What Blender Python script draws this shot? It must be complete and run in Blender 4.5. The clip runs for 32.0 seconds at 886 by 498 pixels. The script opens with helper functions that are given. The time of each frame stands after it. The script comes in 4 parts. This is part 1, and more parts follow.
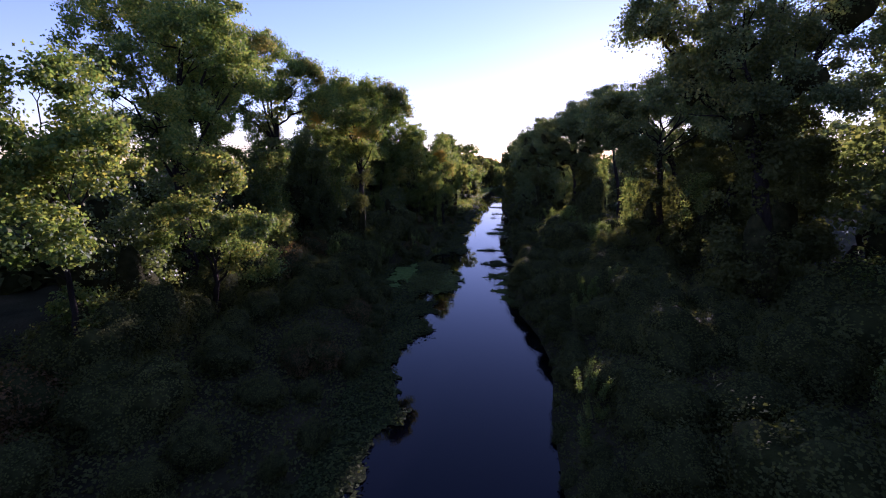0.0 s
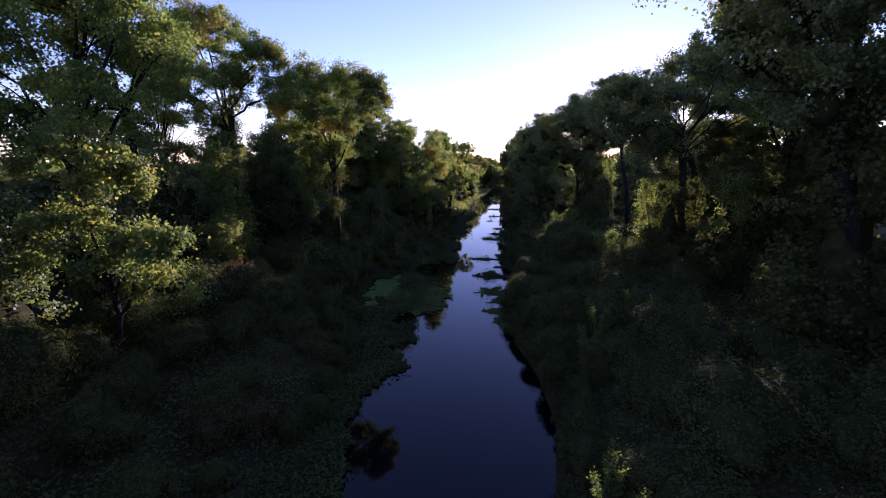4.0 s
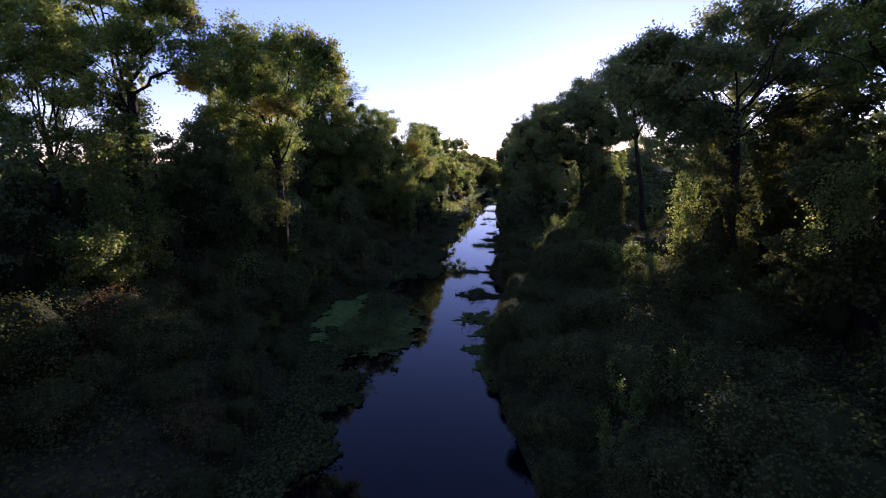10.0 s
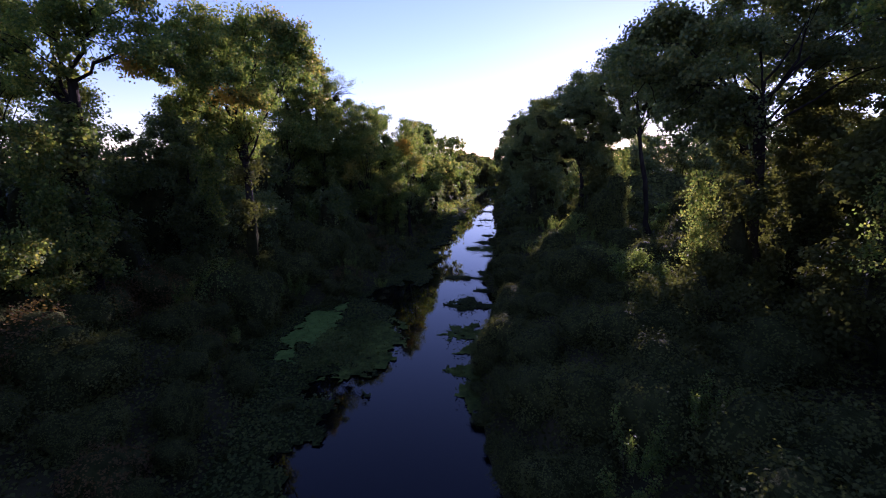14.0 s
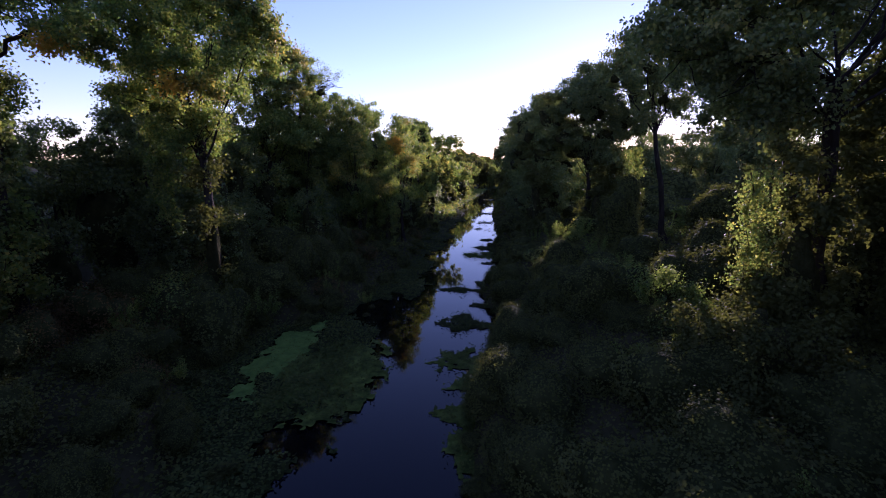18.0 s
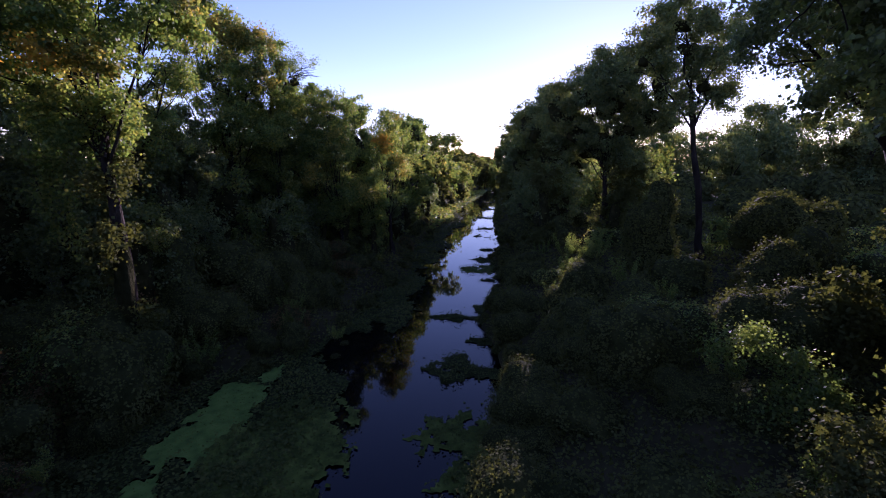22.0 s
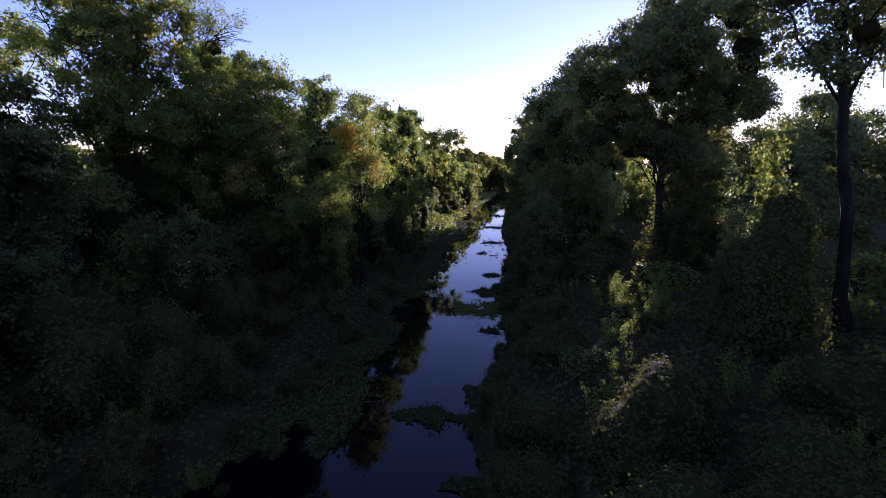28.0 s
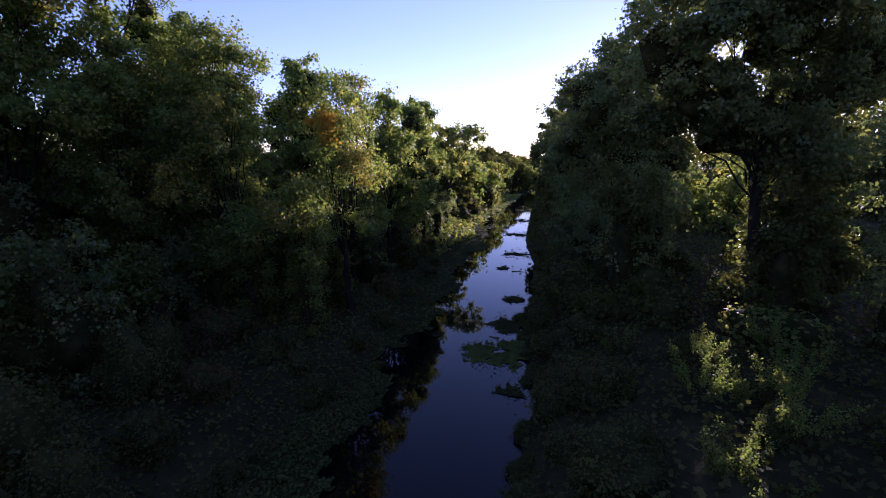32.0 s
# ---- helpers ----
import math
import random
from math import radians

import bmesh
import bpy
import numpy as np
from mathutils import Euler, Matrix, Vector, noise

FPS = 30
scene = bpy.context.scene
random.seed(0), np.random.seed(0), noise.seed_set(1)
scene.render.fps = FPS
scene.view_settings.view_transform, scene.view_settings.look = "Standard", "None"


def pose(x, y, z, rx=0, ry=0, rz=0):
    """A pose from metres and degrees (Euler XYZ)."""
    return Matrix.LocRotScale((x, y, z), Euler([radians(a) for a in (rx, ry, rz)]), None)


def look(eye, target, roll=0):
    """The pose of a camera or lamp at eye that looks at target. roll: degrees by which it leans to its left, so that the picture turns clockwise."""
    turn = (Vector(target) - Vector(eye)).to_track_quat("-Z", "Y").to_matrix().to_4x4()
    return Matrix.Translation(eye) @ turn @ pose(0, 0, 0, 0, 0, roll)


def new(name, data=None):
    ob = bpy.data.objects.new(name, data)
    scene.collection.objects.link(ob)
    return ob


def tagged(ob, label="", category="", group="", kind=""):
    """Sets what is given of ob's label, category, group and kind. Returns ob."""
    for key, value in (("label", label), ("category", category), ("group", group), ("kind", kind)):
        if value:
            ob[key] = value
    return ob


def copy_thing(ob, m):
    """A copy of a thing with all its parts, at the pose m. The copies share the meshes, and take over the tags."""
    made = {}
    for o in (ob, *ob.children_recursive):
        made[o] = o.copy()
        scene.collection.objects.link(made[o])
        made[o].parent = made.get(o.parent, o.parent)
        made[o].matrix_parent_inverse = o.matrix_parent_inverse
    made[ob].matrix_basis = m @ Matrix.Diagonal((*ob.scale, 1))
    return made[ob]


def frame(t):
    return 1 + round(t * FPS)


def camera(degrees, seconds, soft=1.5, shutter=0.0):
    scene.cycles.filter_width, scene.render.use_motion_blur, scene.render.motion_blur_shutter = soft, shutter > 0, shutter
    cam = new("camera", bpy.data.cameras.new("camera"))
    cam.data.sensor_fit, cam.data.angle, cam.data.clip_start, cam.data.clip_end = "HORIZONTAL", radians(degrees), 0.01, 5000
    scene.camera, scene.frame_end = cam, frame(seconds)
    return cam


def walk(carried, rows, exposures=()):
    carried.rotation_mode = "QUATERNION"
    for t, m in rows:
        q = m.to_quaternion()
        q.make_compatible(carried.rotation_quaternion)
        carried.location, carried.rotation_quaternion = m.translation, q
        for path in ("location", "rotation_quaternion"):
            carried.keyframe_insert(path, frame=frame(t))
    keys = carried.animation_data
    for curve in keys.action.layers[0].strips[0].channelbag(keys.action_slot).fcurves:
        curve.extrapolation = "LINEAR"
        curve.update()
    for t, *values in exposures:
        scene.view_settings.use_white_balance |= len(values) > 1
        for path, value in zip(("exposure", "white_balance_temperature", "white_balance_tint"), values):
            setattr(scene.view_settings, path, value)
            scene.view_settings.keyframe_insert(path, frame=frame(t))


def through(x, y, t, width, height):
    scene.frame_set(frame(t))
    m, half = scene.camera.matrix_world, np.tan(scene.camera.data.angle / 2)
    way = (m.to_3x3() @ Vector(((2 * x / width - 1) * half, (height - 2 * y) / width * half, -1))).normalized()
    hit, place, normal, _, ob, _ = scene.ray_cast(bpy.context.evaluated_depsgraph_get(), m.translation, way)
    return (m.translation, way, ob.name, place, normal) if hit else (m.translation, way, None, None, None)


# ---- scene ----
cam = camera(90.0, 32.0, soft=1.05)
PATH = [
    (0, pose(-0.629, -6.841, 9.187, 78.89, 0.00, 7.38)),
    (1, pose(-0.532, -5.639, 9.164, 78.89, 0.00, 7.38)),
    (2, pose(-0.429, -4.470, 9.136, 78.89, 0.00, 7.38)),
    (3, pose(-0.315, -3.309, 9.102, 78.89, 0.00, 7.38)),
    (3.5, pose(-0.253, -2.693, 9.084, 78.89, 0.00, 7.38)),
    (4.5, pose(-0.122, -1.352, 9.050, 78.89, 0.00, 7.38)),
    (5.5, pose(0.004, 0.000, 9.008, 78.89, 0.00, 7.38)),
    (6, pose(0.059, 0.630, 8.979, 78.89, 0.00, 7.38)),
    (7, pose(0.159, 1.792, 8.909, 78.89, 0.00, 7.37)),
    (8, pose(0.261, 2.873, 8.822, 78.89, 0.00, 7.37)),
    (9, pose(0.380, 3.904, 8.726, 78.89, 0.00, 7.37)),
    (10, pose(0.518, 4.802, 8.644, 78.89, 0.00, 7.37)),
    (11, pose(0.668, 5.499, 8.596, 78.89, 0.00, 7.37)),
    (12, pose(0.807, 6.092, 8.564, 78.89, 0.00, 7.37)),
    (13, pose(0.913, 6.693, 8.530, 78.89, 0.00, 7.38)),
    (14, pose(0.996, 7.324, 8.503, 78.89, 0.00, 7.39)),
    (14.5, pose(1.034, 7.650, 8.496, 78.89, 0.00, 7.39)),
    (15.5, pose(1.105, 8.337, 8.500, 78.89, 0.00, 7.40)),
    (16.5, pose(1.133, 9.132, 8.499, 78.89, 0.00, 7.42)),
    (17, pose(1.118, 9.594, 8.489, 78.89, 0.00, 7.43)),
    (18, pose(1.050, 10.630, 8.460, 78.89, 0.00, 7.44)),
    (19, pose(0.976, 11.774, 8.455, 78.89, 0.00, 7.45)),
    (20, pose(0.920, 13.009, 8.480, 78.89, 0.00, 7.46)),
    (21, pose(0.884, 14.362, 8.513, 78.89, 0.00, 7.46)),
    (22, pose(0.867, 15.848, 8.536, 78.89, 0.00, 7.46)),
    (23, pose(0.866, 17.436, 8.551, 78.89, 0.00, 7.44)),
    (24, pose(0.883, 19.084, 8.568, 78.89, 0.00, 7.42)),
    (25, pose(0.920, 20.760, 8.579, 78.89, 0.00, 7.38)),
    (25.5, pose(0.947, 21.601, 8.575, 78.89, 0.00, 7.35)),
    (26.5, pose(1.011, 23.276, 8.547, 78.89, 0.00, 7.41)),
    (27.5, pose(1.033, 24.912, 8.545, 78.89, 0.00, 8.16)),
    (28, pose(1.009, 25.705, 8.571, 78.89, 0.00, 8.92)),
    (29, pose(0.939, 27.269, 8.620, 78.89, 0.00, 9.98)),
    (30, pose(0.906, 28.842, 8.583, 78.89, 0.00, 10.69)),
    (31, pose(0.865, 30.408, 8.522, 78.89, 0.00, 11.58)),
    (32, pose(0.793, 31.959, 8.479, 78.89, 0.00, 12.03)),
]
walk(cam, PATH, [(0, 0.99, 4900, 64), (32, 0.99, 4900, 64)])

# ---- light: a low sun ahead and to the right, clear sky ----
SUN_EL, SUN_AZ = 8.6, 14.3
world = bpy.data.worlds.new("sky")
scene.world = world
world.use_nodes = True
wn = world.node_tree
sky = wn.nodes.new("ShaderNodeTexSky")
sky.sky_type = "NISHITA"
sky.sun_disc = False
sky.sun_elevation = radians(SUN_EL + 0.8)
sky.sun_rotation = radians(SUN_AZ)
sky.air_density, sky.dust_density, sky.ozone_density = 1.0, 0.05, 0.7
wn.links.new(sky.outputs[0], wn.nodes["Background"].inputs[0])
wn.nodes["Background"].inputs[1].default_value = 0.101
lamp = bpy.data.lights.new("sun", "SUN")
lamp.energy, lamp.angle, lamp.color = 4.9, radians(0.6), (1.0, 0.84, 0.58)
sun_dir = Vector((math.sin(radians(SUN_AZ)) * math.cos(radians(SUN_EL)), math.cos(radians(SUN_AZ)) * math.cos(radians(SUN_EL)), math.sin(radians(SUN_EL))))
sun = new("sun", lamp)
sun.matrix_world = look(sun_dir * 50, (0, 0, 0))


# ---- materials ----
def material(name):
    m = bpy.data.materials.new(name)
    m.use_nodes = True
    nt = m.node_tree
    nt.nodes.clear()
    return m, nt, nt.nodes.new("ShaderNodeOutputMaterial")


def ramp(nt, stops):
    r = nt.nodes.new("ShaderNodeValToRGB")
    e = r.color_ramp.elements
    while len(e) < len(stops):
        e.new(0.5)
    for k, (p, c) in zip(e, stops):
        k.position, k.color = p, (*c, 1)
    return r


def leaf_material(name, stops, through=0.62, rough=0.56, patch=0.35, gloss=0.22, vary=0.75):
    """Thin leaves: each takes its own tone, and whole sprays drift in tone with a slow noise."""
    m, nt, out = material(name)
    geo = nt.nodes.new("ShaderNodeNewGeometry")
    pos = nt.nodes.new("ShaderNodeTexCoord")
    slow = nt.nodes.new("ShaderNodeTexNoise")
    slow.inputs["Scale"].default_value = patch
    slow.inputs["Detail"].default_value = 3
    nt.links.new(pos.outputs["Object"], slow.inputs["Vector"])
    mixv = nt.nodes.new("ShaderNodeMath")
    mixv.operation = "MULTIPLY_ADD"
    mixv.inputs[1].default_value = vary
    half = nt.nodes.new("ShaderNodeMath")
    half.operation = "MULTIPLY_ADD"
    half.inputs[1].default_value = 1.5
    half.inputs[2].default_value = -0.25 - 0.5 * vary
    nt.links.new(slow.outputs["Fac"], half.inputs[0])
    nt.links.new(geo.outputs["Random Per Island"], mixv.inputs[0])
    nt.links.new(half.outputs[0], mixv.inputs[2])
    col = ramp(nt, stops)
    nt.links.new(mixv.outputs[0], col.inputs[0])
    body = nt.nodes.new("ShaderNodeBsdfPrincipled")
    body.inputs["Roughness"].default_value = rough
    body.inputs["Specular IOR Level"].default_value = gloss
    thin = nt.nodes.new("ShaderNodeBsdfTranslucent")
    warm = nt.nodes.new("ShaderNodeMix")
    warm.data_type, warm.blend_type = "RGBA", "MULTIPLY"
    warm.inputs["Factor"].default_value = 1.0
    warm.inputs["B"].default_value = (1.75, 1.65, 0.60, 1)
    nt.links.new(col.outputs[0], warm.inputs["A"])
    nt.links.new(col.outputs[0], body.inputs["Base Color"])
    nt.links.new(warm.outputs["Result"], thin.inputs["Color"])
    mix = nt.nodes.new("ShaderNodeMixShader")
    mix.inputs[0].default_value = through
    nt.links.new(body.outputs[0], mix.inputs[1])
    nt.links.new(thin.outputs[0], mix.inputs[2])
    nt.links.new(mix.outputs[0], out.inputs[0])
    return m


def rough_material(name, stops, scale, bump, rough=0.85, stretch=(1, 1, 1), bump_scale=None):
    m, nt, out = material(name)
    pos = nt.nodes.new("ShaderNodeTexCoord")
    mp = nt.nodes.new("ShaderNodeMapping")
    mp.inputs["Scale"].default_value = stretch
    nt.links.new(pos.outputs["Object"], mp.inputs["Vector"])
    n1 = nt.nodes.new("ShaderNodeTexNoise")
    n1.inputs["Scale"].default_value, n1.inputs["Detail"].default_value = scale, 8
    n2 = nt.nodes.new("ShaderNodeTexNoise")
    n2.inputs["Scale"].default_value, n2.inputs["Detail"].default_value = bump_scale or scale * 6, 6
    for n in (n1, n2):
        nt.links.new(mp.outputs[0], n.inputs["Vector"])
    col = ramp(nt, stops)
    nt.links.new(n1.outputs["Fac"], col.inputs[0])
    b = nt.nodes.new("ShaderNodeBump")
    b.inputs["Strength"].default_value, b.inputs["Distance"].default_value = bump, 0.05
    nt.links.new(n2.outputs["Fac"], b.inputs["Height"])
    p = nt.nodes.new("ShaderNodeBsdfPrincipled")
    p.inputs["Roughness"].default_value = rough
    p.inputs["Specular IOR Level"].default_value = 0.02
    nt.links.new(col.outputs[0], p.inputs["Base Color"])
    nt.links.new(b.outputs[0], p.inputs["Normal"])
    nt.links.new(p.outputs[0], out.inputs[0])
    return m


LEAF = leaf_material("cottonwood_leaf", [(0.0, (0.076, 0.129, 0.036)), (0.45, (0.131, 0.198, 0.050)), (0.8, (0.239, 0.267, 0.059)), (1.0, (0.330, 0.317, 0.061))], through=0.5, gloss=0.3)
LEAF_DARK = leaf_material("dusky_leaf", [(0.0, (0.071, 0.103, 0.044)), (0.5, (0.132, 0.174, 0.064)), (0.85, (0.206, 0.227, 0.073)), (1.0, (0.295, 0.275, 0.080))], through=0.42, rough=0.5, gloss=0.3, vary=0.6)
LEAF_GOLD = leaf_material("turning_leaf", [(0.0, (0.064, 0.120, 0.040)), (0.35, (0.154, 0.194, 0.055)), (0.7, (0.308, 0.270, 0.063)), (1.0, (0.388, 0.299, 0.053))], through=0.52, gloss=0.3)
LEAF_ORANGE = leaf_material("orange_leaf", [(0.0, (0.20, 0.17, 0.03)), (0.5, (0.40, 0.29, 0.035)), (1.0, (0.45, 0.23, 0.03))])
LEAF_VINE = leaf_material("grape_leaf", [(0.0, (0.081, 0.132, 0.040)), (0.5, (0.146, 0.200, 0.055)), (0.85, (0.262, 0.261, 0.068)), (1.0, (0.330, 0.275, 0.066))], through=0.56, gloss=0.3)
# LEAF_SHADE: darker leaf tones that carry the shade of undergrowth and vine masses.
LEAF_SHADE = leaf_material("shaded_leaf", [(0.0, (0.051, 0.060, 0.020)), (0.5, (0.089, 0.100, 0.030)), (0.85, (0.121, 0.132, 0.040)), (1.0, (0.148, 0.143, 0.046))], through=0.32, rough=0.8, gloss=0.05, vary=0.24)
LEAF_RUST = leaf_material("rusty_leaf", [(0.0, (0.070, 0.058, 0.028)), (0.5, (0.130, 0.088, 0.040)), (1.0, (0.190, 0.118, 0.052))], through=0.35, rough=0.85, gloss=0.03, vary=0.4)
LEAF_GREY = leaf_material("grey_leaf", [(0.0, (0.063, 0.103, 0.027)), (0.5, (0.121, 0.174, 0.046)), (1.0, (0.196, 0.232, 0.065))], through=0.58, gloss=0.3)
LEAF_FLOAT = leaf_material("water_plant_leaf", [(0.0, (0.046, 0.062, 0.018)), (0.5, (0.072, 0.096, 0.027)), (1.0, (0.116, 0.125, 0.034))], through=0.3, rough=0.75, gloss=0.08)
BARK = rough_material("bark", [(0.3, (0.019, 0.015, 0.012)), (0.6, (0.044, 0.036, 0.029)), (0.8, (0.075, 0.063, 0.051))], 5, 0.9, stretch=(1, 1, 0.22))
# COAT and INNER: shade deep in the foliage, put into a darker core colour.
COAT = rough_material("shrub_shade", [(0.3, (0.026, 0.031, 0.010)), (0.5, (0.046, 0.053, 0.016)), (0.7, (0.072, 0.076, 0.024))], 2.6, 1.0, bump_scale=26)
INNER = rough_material("shade_core", [(0.3, (0.021, 0.022, 0.008)), (0.5, (0.037, 0.038, 0.014)), (0.7, (0.060, 0.056, 0.019))], 3, 1.0)
SOIL = rough_material("soil", [(0.3, (0.028, 0.027, 0.013)), (0.55, (0.050, 0.047, 0.021)), (0.8, (0.085, 0.066, 0.032))], 0.6, 0.8, bump_scale=9)
DUCKWEED = rough_material("duckweed", [(0.3, (0.064, 0.113, 0.025)), (0.5, (0.106, 0.178, 0.035)), (0.75, (0.149, 0.224, 0.050))], 2.2, 0.35, rough=0.6, bump_scale=60)
MAT_BED = rough_material("floating_weed", [(0.3, (0.018, 0.024, 0.008)), (0.6, (0.038, 0.048, 0.014)), (0.8, (0.068, 0.080, 0.022))], 3.5, 0.7, rough=0.7, bump_scale=30)
RAFT = rough_material("green_raft", [(0.3, (0.034, 0.050, 0.012)), (0.55, (0.101, 0.138, 0.026)), (0.8, (0.186, 0.225, 0.044))], 2.5, 0.6, rough=0.65, bump_scale=40)
PALE_MAT = rough_material("dry_mat", [(0.3, (0.06, 0.09, 0.025)), (0.55, (0.11, 0.14, 0.045)), (0.8, (0.20, 0.20, 0.08))], 0.8, 0.5, bump_scale=14)
WIRE = rough_material("wire_metal", [(0.3, (0.16, 0.16, 0.17)), (0.7, (0.24, 0.24, 0.25))], 4, 0.1, rough=0.5)
STEM = rough_material("stem", [(0.3, (0.05, 0.05, 0.02)), (0.7, (0.12, 0.10, 0.05))], 6, 0.4)


def water_material():
    m, nt, out = material("creek_water")
    pos = nt.nodes.new("ShaderNodeTexCoord")
    mp = nt.nodes.new("ShaderNodeMapping")
    mp.inputs["Scale"].default_value = (1.0, 0.45, 1.0)
    nt.links.new(pos.outputs["Object"], mp.inputs["Vector"])
    n = nt.nodes.new("ShaderNodeTexNoise")
    n.inputs["Scale"].default_value, n.inputs["Detail"].default_value = 1.6, 3
    nt.links.new(mp.outputs[0], n.inputs["Vector"])
    b = nt.nodes.new("ShaderNodeBump")
    b.inputs["Strength"].default_value, b.inputs["Distance"].default_value = 0.10, 0.02
    nt.links.new(n.outputs["Fac"], b.inputs["Height"])
    p = nt.nodes.new("ShaderNodeBsdfPrincipled")
    p.inputs["Base Color"].default_value = (0.002, 0.002, 0.004, 1)
    p.inputs["Roughness"].default_value = 0.03
    p.inputs["IOR"].default_value = 1.33
    p.inputs["Specular IOR Level"].default_value = 0.28
    nt.links.new(b.outputs[0], p.inputs["Normal"])
    nt.links.new(p.outputs[0], out.inputs[0])
    return m


WATER = water_material()

# ---- mesh helpers ----
rng = np.random.default_rng(7)


def mesh_of(name, verts, faces, mat, smooth=False):
    """A mesh from an array of corners and one of faces with equally many corners each."""
    me = bpy.data.meshes.new(name)
    verts, faces = np.asarray(verts, np.float32), np.asarray(faces, np.int32)
    n, k = faces.shape
    me.vertices.add(len(verts))
    me.vertices.foreach_set("co", verts.ravel())
    me.loops.add(n * k)
    me.loops.foreach_set("vertex_index", faces.ravel())
    me.polygons.add(n)
    me.polygons.foreach_set("loop_start", np.arange(0, n * k, k, dtype=np.int32))
    if smooth:
        me.polygons.foreach_set("use_smooth", np.ones(n, bool))
    me.materials.append(mat)
    me.update(calc_edges=True)
    return me


LOOSE = ("leaves", "stem", "orange_spray", "turning_spray")


def part(name, me, parent, label=""):
    ob = new(name, me)
    ob.parent = parent
    return tagged(ob, label, kind="stuff" if name in LOOSE else "")


def thing(name, x, y, z, label, category, group="", kind=""):
    ob = new(name)
    ob.location = (x, y, z)
    return tagged(ob, label, category, group, kind)


def unit(v):
    return v / (np.linalg.norm(v, axis=-1, keepdims=True) + 1e-9)


def leaf_mesh(name, at, out, size, mat, spread=0.8, up=0.35):
    """One kite-shaped, slightly folded blade per point, facing roughly along out."""
    n = len(at)
    nor = unit(unit(out) * 0.6 + rng.normal(size=(n, 3)) * spread + np.array([0, 0, up]))
    side = unit(np.cross(nor, rng.normal(size=(n, 3))))
    along = np.cross(nor, side)
    s = (size * rng.uniform(0.65, 1.3, n))[:, None]
    v = np.empty((n, 4, 3))
    v[:, 0] = at - along * s * 0.45
    v[:, 1] = at + side * s * 0.42 - along * s * 0.08 + nor * s * 0.10
    v[:, 2] = at + along * s * 0.55
    v[:, 3] = at - side * s * 0.42 - along * s * 0.08 + nor * s * 0.10
    return mesh_of(name, v.reshape(-1, 3), np.arange(4 * n).reshape(n, 4), mat)


def tube(path, radii, sides=8, rough=0.12):
    """Corners and faces of a tapered, slightly knobbly tube along a path."""
    path, radii = np.asarray(path, float), np.asarray(radii, float)
    n = len(path)
    tan = unit(np.gradient(path, axis=0))
    ref = np.where(np.abs(tan[:, 2:3]) > 0.9, [[1.0, 0, 0]], [[0, 0, 1.0]])
    a = unit(np.cross(tan, ref))
    b = np.cross(tan, a)
    ang = np.linspace(0, 2 * np.pi, sides, endpoint=False)
    r = radii[:, None] * (1 + rough * rng.normal(size=(n, sides)))
    v = path[:, None] + r[..., None] * (np.cos(ang)[None, :, None] * a[:, None] + np.sin(ang)[None, :, None] * b[:, None])
    i, j = np.meshgrid(np.arange(n - 1), np.arange(sides), indexing="ij")
    q = np.stack([i * sides + j, i * sides + (j + 1) % sides, (i + 1) * sides + (j + 1) % sides, (i + 1) * sides + j], -1).reshape(-1, 4)
    return v.reshape(-1, 3), q


def bent(a, b, n, sag, wobble):
    """A path from a to b that bows by sag and wobbles."""
    a, b = np.asarray(a, float), np.asarray(b, float)
    t = np.linspace(0, 1, n)[:, None]
    w = rng.normal(size=(n, 3)) * wobble
    w[0] = w[-1] = 0
    return a + (b - a) * t + np.array([0, 0, sag]) * np.sin(np.pi * t) + w


def join(pieces):
    vs, fs, k = [], [], 0
    for v, f in pieces:
        vs.append(v)
        fs.append(f + k)
        k += len(v)
    return np.concatenate(vs), np.concatenate(fs)


def crown_points(blobs, size, lai, clump=0.45):
    """Leaf places in uneven sprays over and inside the blobs (x, y, z, rx, ry, rz), and the way out."""
    at, out = [], []
    for x, y, z, rx, ry, rz in blobs:
        c, r = np.array([x, y, z]), np.array([rx, ry, rz])
        area = 4 * np.pi * ((rx * ry) ** 1.6 + (rx * rz) ** 1.6 + (ry * rz) ** 1.6) ** (1 / 1.6) / 3 ** (1 / 1.6)
        total = int(lai * area / (0.42 * size * size))
        k = max(6, int(area * 0.36 / clump))
        d = unit(rng.normal(size=(k, 3)))
        d[:, 2] = np.where(d[:, 2] < -0.55, -d[:, 2], d[:, 2])
        rad = rng.uniform(0.25, 1.0, k) ** 0.4 * rng.uniform(0.82, 1.16, k)
        centre = c + d * rad[:, None] * r
        share = rng.integers(0, k, total)
        spread = clump * rng.uniform(0.55, 1.25, k)[share][:, None]
        off = rng.normal(size=(total, 3)) * np.array([0.56, 0.56, 0.44]) * spread
        at.append(centre[share] + off)
        out.append(0.6 * d[share] + off * 2.2)
    return np.concatenate(at), np.concatenate(out)


SHORE = ((-60, 1.2), (8, 1.2), (12.4, 1.8), (16, 1.4), (19, 0.6), (23, 0.2), (26, 0.3), (29, 0.6), (31.2, 1.5), (33, 1.0), (35.5, 0.6), (38, -0.2), (40, -0.3), (42.5, 0.5), (45, 0.5), (47, 1.0), (49, 0.6), (52, 0.3), (56, 0.0), (60, 0.6), (69, 0.5), (74, 0.1), (80, -0.5), (92, -0.5), (130, -0.2), (420, 0.6))


def right_edge(y):
    """Where the steep bank meets the water."""
    return np.interp(y, [a for a, _ in SHORE], [b for _, b in SHORE])


